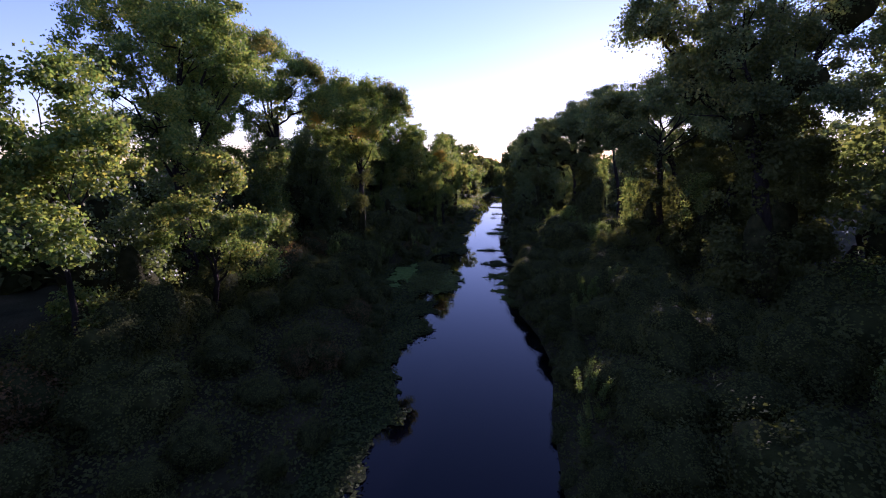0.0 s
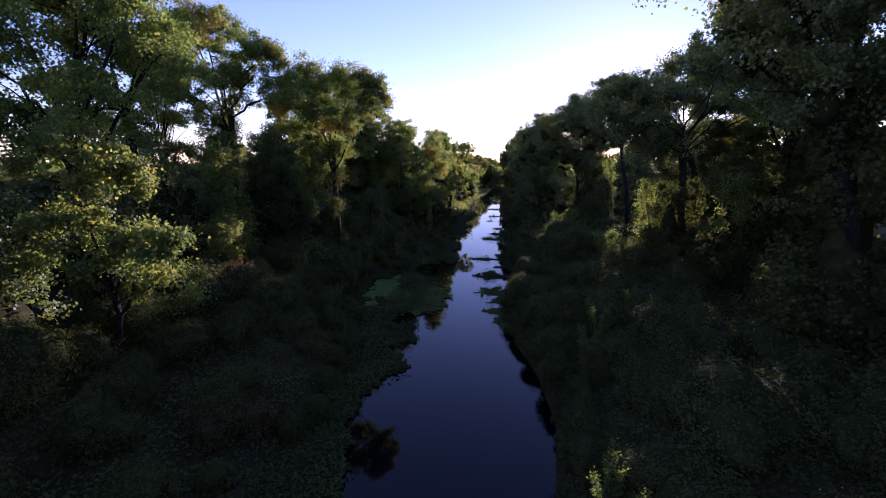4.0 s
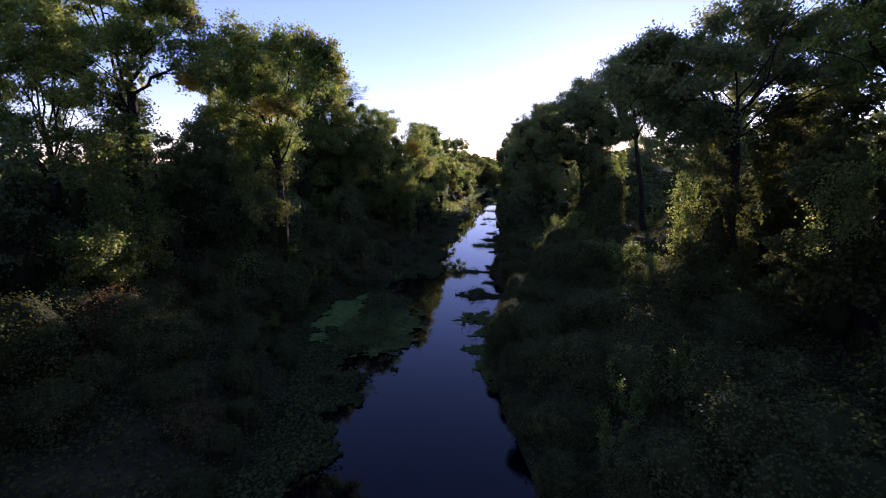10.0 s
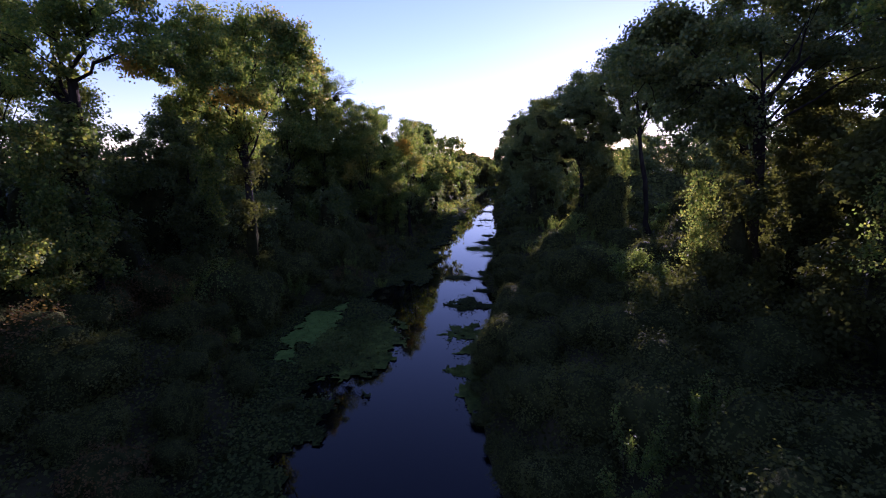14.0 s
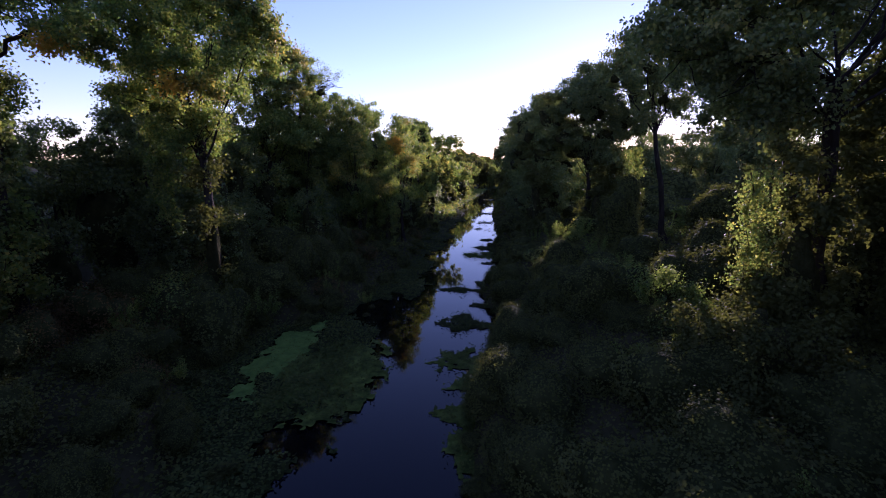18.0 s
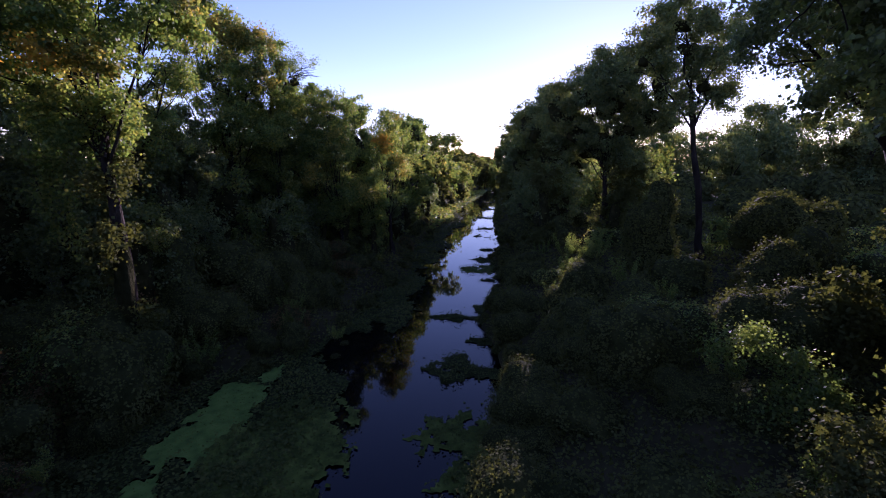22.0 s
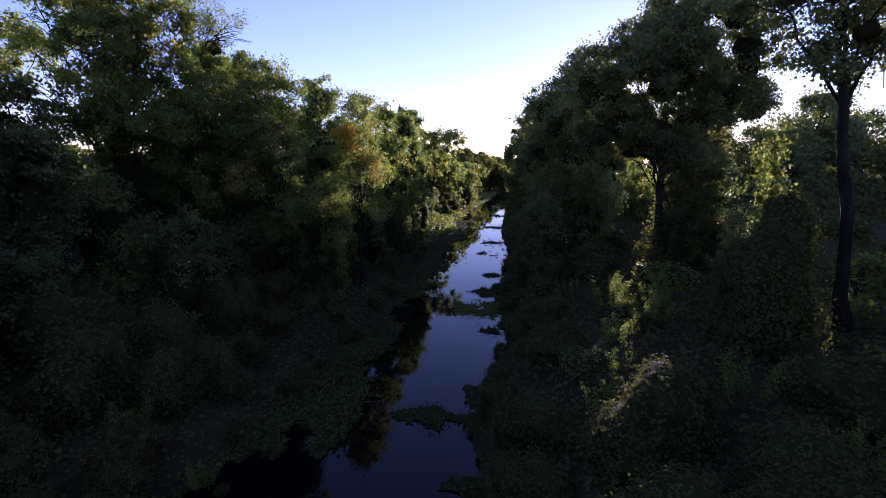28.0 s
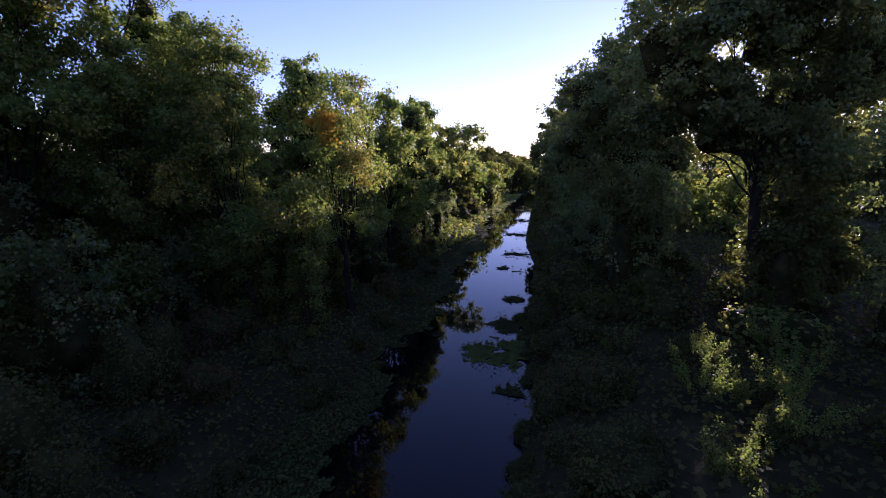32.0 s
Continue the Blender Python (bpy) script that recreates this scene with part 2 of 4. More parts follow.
def ground(x, y):
    """Height of the land: a straight channel with a steep right bank and a flatter left one."""
    x, y = np.asarray(x, float), np.asarray(y, float)
    right = np.maximum(x - right_edge(y) + 0.35, 0)
    left = np.maximum(-6.1 - 3.7 * np.exp(-(((y - 27.5) / 6.0) ** 2)) + 0.5 * np.sin(y * 0.17) + 0.4 * np.sin(y * 0.41) - x, 0)
    h = -0.7 + 3.9 * (1 - np.exp(-right / 2.6)) + 3.0 * (1 - np.exp(-left / 3.2))
    return h + 0.12 * np.sin(x * 0.7 + 1.3) * np.sin(y * 0.6) * np.minimum(right + left, 1)


def heap(x, y, z0, z1, r, n, seed):
    """Masses of leaves (x, y, z, width, height) heaped into one uneven, rounded crown."""
    own = np.random.default_rng(seed)
    out = [(x, y, z1 - 0.42 * r, 0.46 * r, 0.42 * r), (x + 0.1 * r, y, 0.5 * (z0 + z1), 0.62 * r, 0.30 * (z1 - z0))]
    for k in range(n):
        t = (k + own.uniform(0.2, 0.9)) / n
        wide = r * math.sqrt(max(0.06, 1 - (1.75 * t - 0.75) ** 2)) * own.uniform(0.55, 0.85)
        a = own.uniform(0, 6.28)
        s = r * own.uniform(0.26, 0.42)
        out.append((x + wide * math.cos(a), y + 0.8 * wide * math.sin(a), z0 + (z1 - z0 - 0.35 * r) * t, s, s * own.uniform(0.75, 1.0)))
    return out


def tree(base, blobs, label, leaf=0.115, lai=1.1, mat=None, radius=0.28, fork=0.45, sides=9, clump=0.42, extra=(), twigs=3, group="creekside trees", lean=None, core=0.0):
    """A creekside tree: trunk, limbs that reach into each mass of leaves, crown."""
    bx, by = base
    bz = float(ground(bx, by)) - 0.15
    ob = thing("tree", bx, by, bz, label, "tree", group)
    o = np.array([bx, by, bz])
    full = [(x, y, z, rx, 0.5 * (rx + rz) * 1.05, rz) for x, y, z, rx, rz in blobs]
    mid = np.average([b[:3] for b in full], axis=0, weights=[b[3] * b[5] for b in full])
    low = min(b[2] - b[5] for b in full)
    top = np.array([bx + (mid[0] - bx) * 0.6, by + (mid[1] - by) * 0.6, max(low + 0.3, bz + (mid[2] - bz) * fork)]) if lean is None else np.array(lean)
    path = bent(o, top, 9, 0.0, 0.07)
    rad = np.linspace(radius, radius * 0.6, 9)
    rad[0] *= 1.5
    rad[1] *= 1.15
    part("trunk", mesh_of("trunk", *tube(path - o, rad, sides), BARK, True), ob)
    for b in full:
        c = np.array(b[:3])
        start = path[-1 - int(rng.integers(0, 2))]
        p = bent(start, c + (0, 0, 0.2 * b[5]), 7, 0.25, 0.10)
        thick = radius * 0.5 * min(1.0, 0.45 + b[3] / 5) * min(1.0, 2.2 / math.sqrt(len(full)))
        pieces = [tube(p - o, np.linspace(thick, thick * 0.3, 7), 6)]
        for _ in range(twigs):
            s = p[int(rng.integers(3, 7))]
            e = c + unit(rng.normal(size=3)) * np.array(b[3:]) * rng.uniform(0.6, 0.95)
            pieces.append(tube(bent(s, e, 5, 0.1, 0.06) - o, np.linspace(thick * 0.34, 0.012, 5), 4))
        part("limb", mesh_of("limb", *join(pieces), BARK, True), ob)
    at, out = crown_points(full, leaf, lai, clump)
    part("crown", leaf_mesh("crown", at - o, out, leaf, mat or LEAF), ob)
    # added dark bodies that paint the shade within each mass of leaves
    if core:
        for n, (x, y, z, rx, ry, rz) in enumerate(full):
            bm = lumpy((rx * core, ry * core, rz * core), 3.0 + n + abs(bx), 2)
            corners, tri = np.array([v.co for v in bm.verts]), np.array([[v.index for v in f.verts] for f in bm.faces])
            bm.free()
            part("shade_core", mesh_of("shade_core", corners + (x, y, z) - o, tri, INNER, True), ob)
    for name, m, bl, l in extra:
        at, out = crown_points([(x, y, z, rx, rx, rz) for x, y, z, rx, rz in bl], leaf, l, clump)
        part(name, leaf_mesh(name, at - o, out, leaf, m), ob, "autumn-coloured leaf spray")
    return ob


def lumpy(radius, seed, sub=3):
    """An uneven body: a ball out of which several rounded lobes bulge."""
    own = np.random.default_rng(int(seed * 10))
    bm = bmesh.new()
    bmesh.ops.create_icosphere(bm, subdivisions=sub, radius=1)
    d = unit(np.array([v.co for v in bm.verts]))
    reach = np.full(len(d), 0.52)
    for _ in range(9):
        c = unit(own.normal(size=3)) * own.uniform(0.35, 0.72)
        s = own.uniform(0.30, 0.46)
        k = d @ c
        under = k * k - c @ c + s * s
        reach = np.maximum(reach, np.where(under > 0, k + np.sqrt(np.maximum(under, 0)), 0))
    for v, e, k in zip(bm.verts, d, reach):
        k = k * (1 + 0.10 * noise.noise(Vector(e) * 5 + Vector((seed, 0, 0))))
        v.co = Vector((e[0] * radius[0], e[1] * radius[1], e[2] * radius[2])) * float(k) * 1.08
    return bm


def mound(name, x, y, z, r, label, category, mat, leaf=0.13, lai=1.5, seed=0, drape=0.25, group=""):
    """A shrub or a stump smothered in leaves: a solid core, coloured dark for the shade inside, and a coat of blades
    that hangs at the sides.
    """
    ob = thing(name, x, y, z, label, category, group)
    bm = lumpy(r, seed)
    core = np.array([v.co for v in bm.verts])
    tri = np.array([[v.index for v in f.verts] for f in bm.faces])
    a, b, c = (core[tri[:, k]] for k in range(3))
    size = 0.5 * np.linalg.norm(np.cross(b - a, c - a), axis=1)
    nor = unit(np.cross(b - a, c - a))
    keep = (a[:, 2] > -0.55 * r[2])
    prob = size * keep
    n = int(lai * prob.sum() / (0.42 * leaf * leaf))
    pick = rng.choice(len(tri), n, p=prob / prob.sum())
    w = rng.dirichlet((1, 1, 1), n)
    at = (core[tri[pick]] * w[..., None]).sum(1)
    lump = np.array([noise.noise(Vector(p) * 2.3 + Vector((seed, seed, 0))) for p in core[tri[:, 0]]])[pick]
    at = at + nor[pick] * (np.abs(rng.normal(size=n)) * 0.12 + 0.34 * np.maximum(lump, -0.1))[:, None]
    at[:, 2] -= np.abs(rng.normal(size=n)) * drape * (1 - np.abs(nor[pick][:, 2]))
    bm.free()
    part("shade_core", mesh_of("shade_core", core * 0.95, tri, COAT, True), ob)
    part("leaves", leaf_mesh("leaves", at, nor[pick], leaf, mat, 0.32, 0.2), ob)
    return ob


def tower(name, x, y, z0, z1, r, label, category, mat, leaf=0.14, lai=1.1, seed=0, group="", core=0.38):
    """Climbing growth that hides a trunk or fills a gap: ragged sprays heaped round a core coloured dark for inner
    shade.
    """
    ob = thing(name, x, y, z0, label, category, group)
    own = np.random.default_rng(seed)
    h = z1 - z0
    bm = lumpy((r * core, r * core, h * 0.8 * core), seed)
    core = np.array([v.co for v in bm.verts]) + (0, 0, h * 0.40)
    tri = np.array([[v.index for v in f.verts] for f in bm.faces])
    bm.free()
    part("shade_core", mesh_of("shade_core", core, tri, INNER, True), ob)
    blobs = []
    for k in range(max(6, int(h * 2.0 * max(1.0, r / 1.3)))):
        t = own.uniform(0.02, 1.0)
        wide = r * (1.05 - 0.55 * t ** 2) * own.uniform(0.35, 0.85)
        a = own.uniform(0, 6.28)
        s = own.uniform(0.32, 0.6) * min(r, 1.6)
        blobs.append((wide * math.cos(a), wide * math.sin(a), h * t - 0.2 * s, s, s, s * own.uniform(0.9, 1.7)))
    at, out = crown_points(blobs, leaf, lai, 0.34)
    part("leaves", leaf_mesh("leaves", at, out, leaf, mat, 0.6, 0.3), ob)
    return ob


def vine(x, y, ztop, zbot, r, label, mat=None, leaf=0.13, dens=420, group="hanging vines"):
    """A curtain of leaves on hanging stems."""
    ob = thing("hanging_vine", x, y, zbot, label, "vine", group)
    h = ztop - zbot
    stems = []
    at, out = [], []
    for _ in range(max(3, int(r * 7))):
        s = np.array([rng.normal() * r * 0.45, rng.normal() * r * 0.45, h])
        e = np.array([s[0] + rng.normal() * 0.25, s[1] + rng.normal() * 0.2, h * rng.uniform(0, 0.45)])
        p = bent(s, e, 9, 0, 0.07)
        stems.append(tube(p, np.linspace(0.02, 0.008, 9), 4))
        n = int(dens * abs(s[2] - e[2]) * 0.45)
        t = rng.uniform(0, 8, n)
        i = np.minimum(t.astype(int), 7)
        c = p[i] + (p[i + 1] - p[i]) * (t - i)[:, None]
        thick = 0.16 + 0.10 * np.sin(t * 2.1 + rng.uniform(0, 6))
        d = rng.normal(size=(n, 3)) * np.array([1, 1, 0.4])
        at.append(c + d * thick[:, None])
        out.append(d)
    part("stem", mesh_of("stem", *join(stems), STEM, True), ob)
    part("leaves", leaf_mesh("leaves", np.concatenate(at), np.concatenate(out), leaf, mat or LEAF_VINE, 0.5, 0.1), ob)
    return ob


# ---- land and water ----
def axis(lo, hi, near_lo, near_hi, fine, coarse):
    return np.unique(np.concatenate([np.arange(lo, near_lo, coarse), np.arange(near_lo, near_hi, fine), np.arange(near_hi, hi + coarse, coarse)]))


gx, gy = axis(-1500, 1500, -40, 40, 0.5, 60), axis(-400, 2600, -20, 140, 1.0, 60)
X, Y = np.meshgrid(gx, gy, indexing="ij")
Z = ground(X, Y)
i, j = np.meshgrid(np.arange(len(gx) - 1), np.arange(len(gy) - 1), indexing="ij")
m = len(gy)
quads = np.stack([i * m + j, (i + 1) * m + j, (i + 1) * m + j + 1, i * m + j + 1], -1).reshape(-1, 4)
land = new("ground", mesh_of("ground", np.stack([X, Y, Z], -1).reshape(-1, 3), quads, SOIL, True))
tagged(land, "dark damp soil of the creek banks and flats", "ground", kind="structure")

wx, wy = np.arange(-14, 5, 1.0), np.arange(-60, 420, 4.0)
X, Y = np.meshgrid(wx, wy, indexing="ij")
i, j = np.meshgrid(np.arange(len(wx) - 1), np.arange(len(wy) - 1), indexing="ij")
m = len(wy)
quads = np.stack([i * m + j, (i + 1) * m + j, (i + 1) * m + j + 1, i * m + j + 1], -1).reshape(-1, 4)
creek = new("water", mesh_of("water", np.stack([X, Y, 0 * X], -1).reshape(-1, 3), quads, WATER, True))
tagged(creek, "still dark creek water mirroring the sky", "water", kind="structure")


def mat_of(name, label, x0, x1, y0, y1, inside, mat, cell=0.2, z=0.02, leaves=0, leaf=0.10, leafmat=None):
    """Floating growth: cells of a fine grid that lie inside an uneven outline, gently domed, with blades on top."""
    xs, ys = np.arange(x0, x1 + cell, cell), np.arange(y0, y1 + cell, cell)
    X, Y = np.meshgrid(xs, ys, indexing="ij")
    wob = np.array([noise.noise(Vector((a * 0.8, b * 0.8, 3.1))) + 0.6 * noise.noise(Vector((a * 2.4, b * 2.4, 7.7))) + 0.5 * noise.noise(Vector((a * 6.1, b * 6.1, 1.7))) for a, b in zip(X.ravel(), Y.ravel())]).reshape(X.shape)
    inn = inside(X, Y, wob)
    Z = z + 0.035 * np.clip(wob + 0.3, 0, 1)
    cells = inn[:-1, :-1] & inn[1:, :-1] & inn[1:, 1:] & inn[:-1, 1:]
    i, j = np.nonzero(cells)
    if not len(i):
        return None
    m = len(ys)
    q = np.stack([i * m + j, (i + 1) * m + j, (i + 1) * m + j + 1, i * m + j + 1], -1)
    used, inv = np.unique(q, return_inverse=True)
    v = np.stack([X, Y, Z], -1).reshape(-1, 3)[used]
    v[:, :2] += rng.uniform(-0.42, 0.42, (len(v), 2)) * cell
    o = np.array([v[:, 0].mean(), v[:, 1].mean(), 0])
    ob = thing(name, *o, label, "water plants", kind="stuff")
    part("bed", mesh_of("bed", v - o, inv.reshape(-1, 4), mat, True), ob)
    if leaves:
        n = int(leaves * len(i) * cell * cell)
        k = rng.integers(0, len(i), n)
        p = np.stack([xs[i[k]] + rng.uniform(0, cell, n), ys[j[k]] + rng.uniform(0, cell, n), np.zeros(n)], -1)
        p[:, 2] = z + 0.03 + np.abs(rng.normal(size=n)) * 0.12 * (1 + np.sin(p[:, 0] * 1.7) * np.sin(p[:, 1] * 1.1))
        part("leaves", leaf_mesh("leaves", p - o, np.tile([0, 0, 1.0], (n, 1)), leaf, leafmat or LEAF_FLOAT, 0.45, 0.6), ob)
    return ob


def left_edge(Y):
    return -4.5 + 0.5 * np.sin(Y * 0.35) + 0.35 * np.sin(Y * 0.83 + 1)


def hole(X, Y, cx, cy, rx, ry):
    return ((X - cx) / rx) ** 2 + ((Y - cy) / ry) ** 2


for y0, y1 in ((-6, 10), (10, 22), (22, 34), (34, 48), (48, 64), (64, 90)):
    mat_of("floating_mat", "dark green mat of floating water plants along the bank", -11, -3.4, y0, y1,
           lambda X, Y, w: (X < left_edge(Y) + 0.8 * w) & (hole(X, Y, -4.9, 22.6, 1.3, 1.2) + w > 0.8) & (hole(X, Y, -5.4, 34.5, 1.6, 2.6) + w > 0.9) & (hole(X, Y, -8.35 - 0.05 * (Y - 28), 28.0, 1.1, 3.9) + 0.9 * w > 0.7),
           MAT_BED, 0.14 if y0 < 48 else 0.4, 0.02, 150 if y0 < 48 else 25, 0.11 if y0 < 48 else 0.18)
mat_of("duckweed", "bright green sheet of duckweed on still water", -10.5, -4.2, 22.5, 32.5,
       lambda X, Y, w: hole(X, Y, -8.35 - 0.05 * (Y - 28), 28.0, 1.2, 4.2) + 0.9 * w < 0.9, DUCKWEED, 0.1, 0.012, 60, 0.05)
mat_of("floating_mat", "mid-green floating plants spreading over still water", -9.0, -2.6, 21.5, 31.5,
       lambda X, Y, w: hole(X, Y, -5.5, 26.6, 2.3, 3.9) + 0.8 * w < 0.85, RAFT, 0.12, 0.05, 120, 0.08)
for cx, cy, rx, ry in ((0.5, 22.4, 1.0, 1.6), (0.2, 25.6, 1.3, 2.4), (-0.1, 28.4, 1.6, 1.9), (0.1, 32.6, 1.9, 0.8), (-1.2, 33.2, 1.4, 1.3), (0.1, 36.2, 1.0, 0.8), (-1.2, 39.2, 1.9, 0.7), (0.0, 41.0, 1.0, 1.0), (0.5, 47.4, 1.0, 0.9), (0.0, 51.0, 2.4, 1.7), (0.0, 54.6, 1.6, 1.5), (-0.4, 59.0, 1.1, 0.8), (-0.9, 67.0, 1.5, 1.0), (-1.0, 73.0, 1.5, 1.2), (-1.6, 84.5, 1.9, 1.6), (-1.2, 98.0, 2.0, 2.2), (-1.4, 112.0, 1.8, 2.0)):
    mat_of("floating_mat", "loose green raft of floating creek weed off the steep bank" if cy < 31 or 48 < cy < 53 else "loose raft of floating creek weed off the steep bank", cx - rx - 1, cx + rx + 1, cy - ry - 1, cy + ry + 1,
           lambda X, Y, w: hole(X, Y, cx, cy, rx, ry) + 1.15 * w < 0.8, RAFT if cy < 31 or 48 < cy < 53 else MAT_BED, 0.1 if cy < 60 else 0.3, 0.015, 150 if cy < 60 else 15, 0.08 if cy < 60 else 0.2)
mat_of("pale_bar", "sunlit flat bar of pale floating weed in the far reach", -10, -2.5, 88, 150,
       lambda X, Y, w: X < -6.6 + (Y - 90) * 0.062 + 0.6 * w, PALE_MAT, 0.5, 0.05, 14, 0.3, LEAF_VINE)
mat_of("pale_bar", "pale floating weed closing the far reach", -6, 1.5, 150, 172,
       lambda X, Y, w: w > -0.25, PALE_MAT, 0.8, 0.05)

# ---- the flat bank: tall trees, from the start of the flight onwards ----
tree((-14.0, 5.0), [(-13.5, 4.5, 10.5, 1.64, 1.64), (-12.4, 4.3, 8.8, 1.34, 1.2), (-14.5, 4.9, 8.5, 1.34, 1.34), (-11.6, 4.6, 9.6, 0.75, 1.04), (-13.2, 3.2, 7.0, 1.4, 1.2)],
     "young cottonwood with sunlit yellow-green leaves", leaf=0.115, lai=1.40, radius=0.12)
tree((-17.2, 14.5), [(-19.5, 14.5, 15.3, 3.0, 2.2), (-15.8, 13.7, 13.9, 2.4, 2.6), (-16.4, 15.0, 15.7, 2.4, 1.6), (-14.2, 14.2, 15.1, 1.6, 1.6), (-18.9, 13.0, 12.7, 1.6, 1.6), (-13.4, 15.2, 13.3, 1.3, 1.3), (-14.6, 12.6, 11.2, 1.5, 1.3), (-16.6, 12.4, 10.8, 1.6, 1.4), (-18.6, 13.6, 10.0, 1.6, 1.4)],
     "tall cottonwood with a broad sunlit crown", radius=0.36)
tree((-13.6, 11.2), [(-14.4, 11.0, 8.9, 1.6, 1.4), (-12.6, 11.2, 8.2, 1.05, 1.4), (-13.9, 10.6, 6.4, 1.8, 1.4), (-11.4, 10.8, 6.1, 1.3, 1.0), (-12.0, 12.0, 4.6, 1.2, 1.0)],
     "low leaning tree hung with sunlit vine leaves", leaf=0.115, lai=1.31, radius=0.16, mat=LEAF_VINE)
tree((-17.6, 17.4), [(-18.1, 17, 14.3, 1.3, 1.1), (-16.0, 17.2, 13.6, 1.9, 1.2), (-19.4, 16.8, 12.0, 1.1, 1.2), (-15.1, 17.5, 14.4, 1.3, 0.9), (-19.6, 17.3, 10.9, 1.1, 0.8), (-16.2, 16.7, 10.6, 0.8, 0.6)],
     "tall tree with a dark forked trunk and open crown", radius=0.3, lean=(-17.3, 17.0, 11.4), lai=1.03, twigs=6)
tree((-17.2, 24.6), [(-18.5, 25.2, 16.0, 2.8, 2.4), (-15.2, 24.8, 14.4, 2.2, 2.1), (-13.5, 25.0, 12.9, 1.4, 1.2), (-17.2, 24.4, 13.4, 1.9, 1.5), (-18.4, 25.6, 10.8, 1.4, 1.4), (-19.6, 25.6, 16.6, 1.9, 1.6), (-21.5, 25.0, 14.5, 2.0, 1.6), (-20.5, 24.5, 13.0, 1.4, 1.2), (-18.3, 24.4, 11.8, 1.2, 0.9)],
     "tall cottonwood with a wide crown turning yellow at its tips", radius=0.3, lean=(-17.0, 24.8, 11.8), extra=[("turning_spray", LEAF_GOLD, [(-13.2, 25.2, 12.6, 1.0, 0.9), (-14.2, 24.4, 14.9, 1.2, 1.0), (-17.5, 23.6, 16.6, 1.5, 1.1)], 1.0), ("orange_spray", LEAF_ORANGE, [(-13.6, 24.2, 12.0, 0.5, 0.35)], 1.2)])
tree((-22.6, 25.6), heap(-23.2, 25.6, 9.0, 16.6, 3.3, 13, 540), "broad cottonwood behind the front row", leaf=0.12, lai=0.9, radius=0.3)
tree((-12.5, 29.8), [(-12.7, 28.5, 14.4, 2.1, 1.7), (-10.9, 28.8, 13.3, 2.2, 2.0), (-8.9, 28.5, 12.9, 1.2, 1.6), (-12.1, 28.2, 11.5, 2.2, 1.4), (-13.4, 29.0, 12.9, 1.7, 1.4), (-14.4, 28.9, 14.6, 1.1, 1.1), (-12.6, 29.6, 9.8, 1.3, 1.1), (-15.1, 28.7, 13.0, 1.2, 1.4), (-14.9, 28.6, 11.0, 1.2, 1.1), (-13.6, 29.2, 10.0, 1.1, 1.0), (-12.7, 29.0, 9.2, 1.2, 0.9), (-11.6, 28.9, 9.8, 1.1, 0.9)],
     "rounded cottonwood leaning over the creek", radius=0.26, lean=(-12.2, 29.3, 9.4), extra=[("turning_spray", LEAF_GOLD, [(-8.8, 28.2, 13.4, 1.2, 1.3), (-9.6, 27.8, 14.2, 1.0, 0.8), (-11.0, 27.4, 11.2, 1.0, 0.6)], 0.9), ("orange_spray", LEAF_ORANGE, [(-11.6, 26.9, 11.3, 0.45, 0.3)], 1.0)])
tree((-17.4, 36.5), [(-18.0, 36, 13.6, 1.6, 1.4), (-16.1, 36.2, 14.2, 1.4, 1.0), (-18.8, 35.8, 11.9, 1.2, 1.1), (-17.2, 36.0, 11.0, 1.2, 1.0), (-15.4, 36.6, 12.4, 1.2, 1.0), (-20.2, 36.4, 13.4, 1.4, 1.2), (-16.2, 36.6, 9.6, 1.5, 1.3), (-18.6, 36.6, 9.4, 1.5, 1.3)],
     "tall tree with dark branching limbs and thin leaves", radius=0.32, lai=1.03, twigs=6, extra=[("orange_spray", LEAF_ORANGE, [(-18.7, 35.0, 12.3, 0.4, 0.4)], 1.2)])
tree((-17.4, 44.4), heap(-17.2, 44.6, 6.5, 15.0, 3.0, 10, 520) + [(-18.1, 44, 16.0, 2.9, 1.9), (-14.9, 44.3, 14.7, 1.9, 1.9), (-16.6, 43.6, 13.6, 2.5, 1.6), (-20.9, 44.4, 15.8, 1.9, 2.2), (-17.6, 44.2, 11.4, 1.9, 1.6), (-20.3, 43.8, 13.0, 1.9, 1.6), (-15.4, 44.4, 10.0, 1.7, 1.5), (-18.8, 44.6, 9.4, 1.9, 1.5)],
     "tall cottonwood with a yellowing crown", leaf=0.13, lai=0.8, radius=0.34, twigs=7, extra=[("turning_spray", LEAF_GOLD, [(-15.0, 43.4, 15.2, 1.9, 1.4), (-17.0, 42.8, 16.4, 1.8, 1.1), (-14.4, 43.6, 13.6, 1.1, 0.8)], 1.2), ("orange_spray", LEAF_ORANGE, [(-18.6, 42.4, 16.4, 0.4, 0.4)], 1.0)])
bare = tree((-16.6, 47.6), [(-15.1, 47, 15.6, 1.4, 1.4), (-13.2, 47.1, 14.8, 1.5, 0.9), (-16.5, 47.2, 16.3, 1.4, 1.3)],
            "thin half-bare tree with fine grey twigs", leaf=0.08, lai=0.3, mat=LEAF_GREY, radius=0.11, twigs=34)
tree((-15.4, 46.6), heap(-15.2, 46.4, 5.0, 13.9, 2.1, 13, 521), "slim dense tree below the half-bare crown", leaf=0.12, lai=0.85, radius=0.16)
mound("mistletoe", -13.8, 47.1, 14.05, (0.36, 0.36, 0.34), "dark ball of mistletoe on a bare branch", "mistletoe", LEAF_SHADE, 0.10, 2.0, 5.0, 0.02)
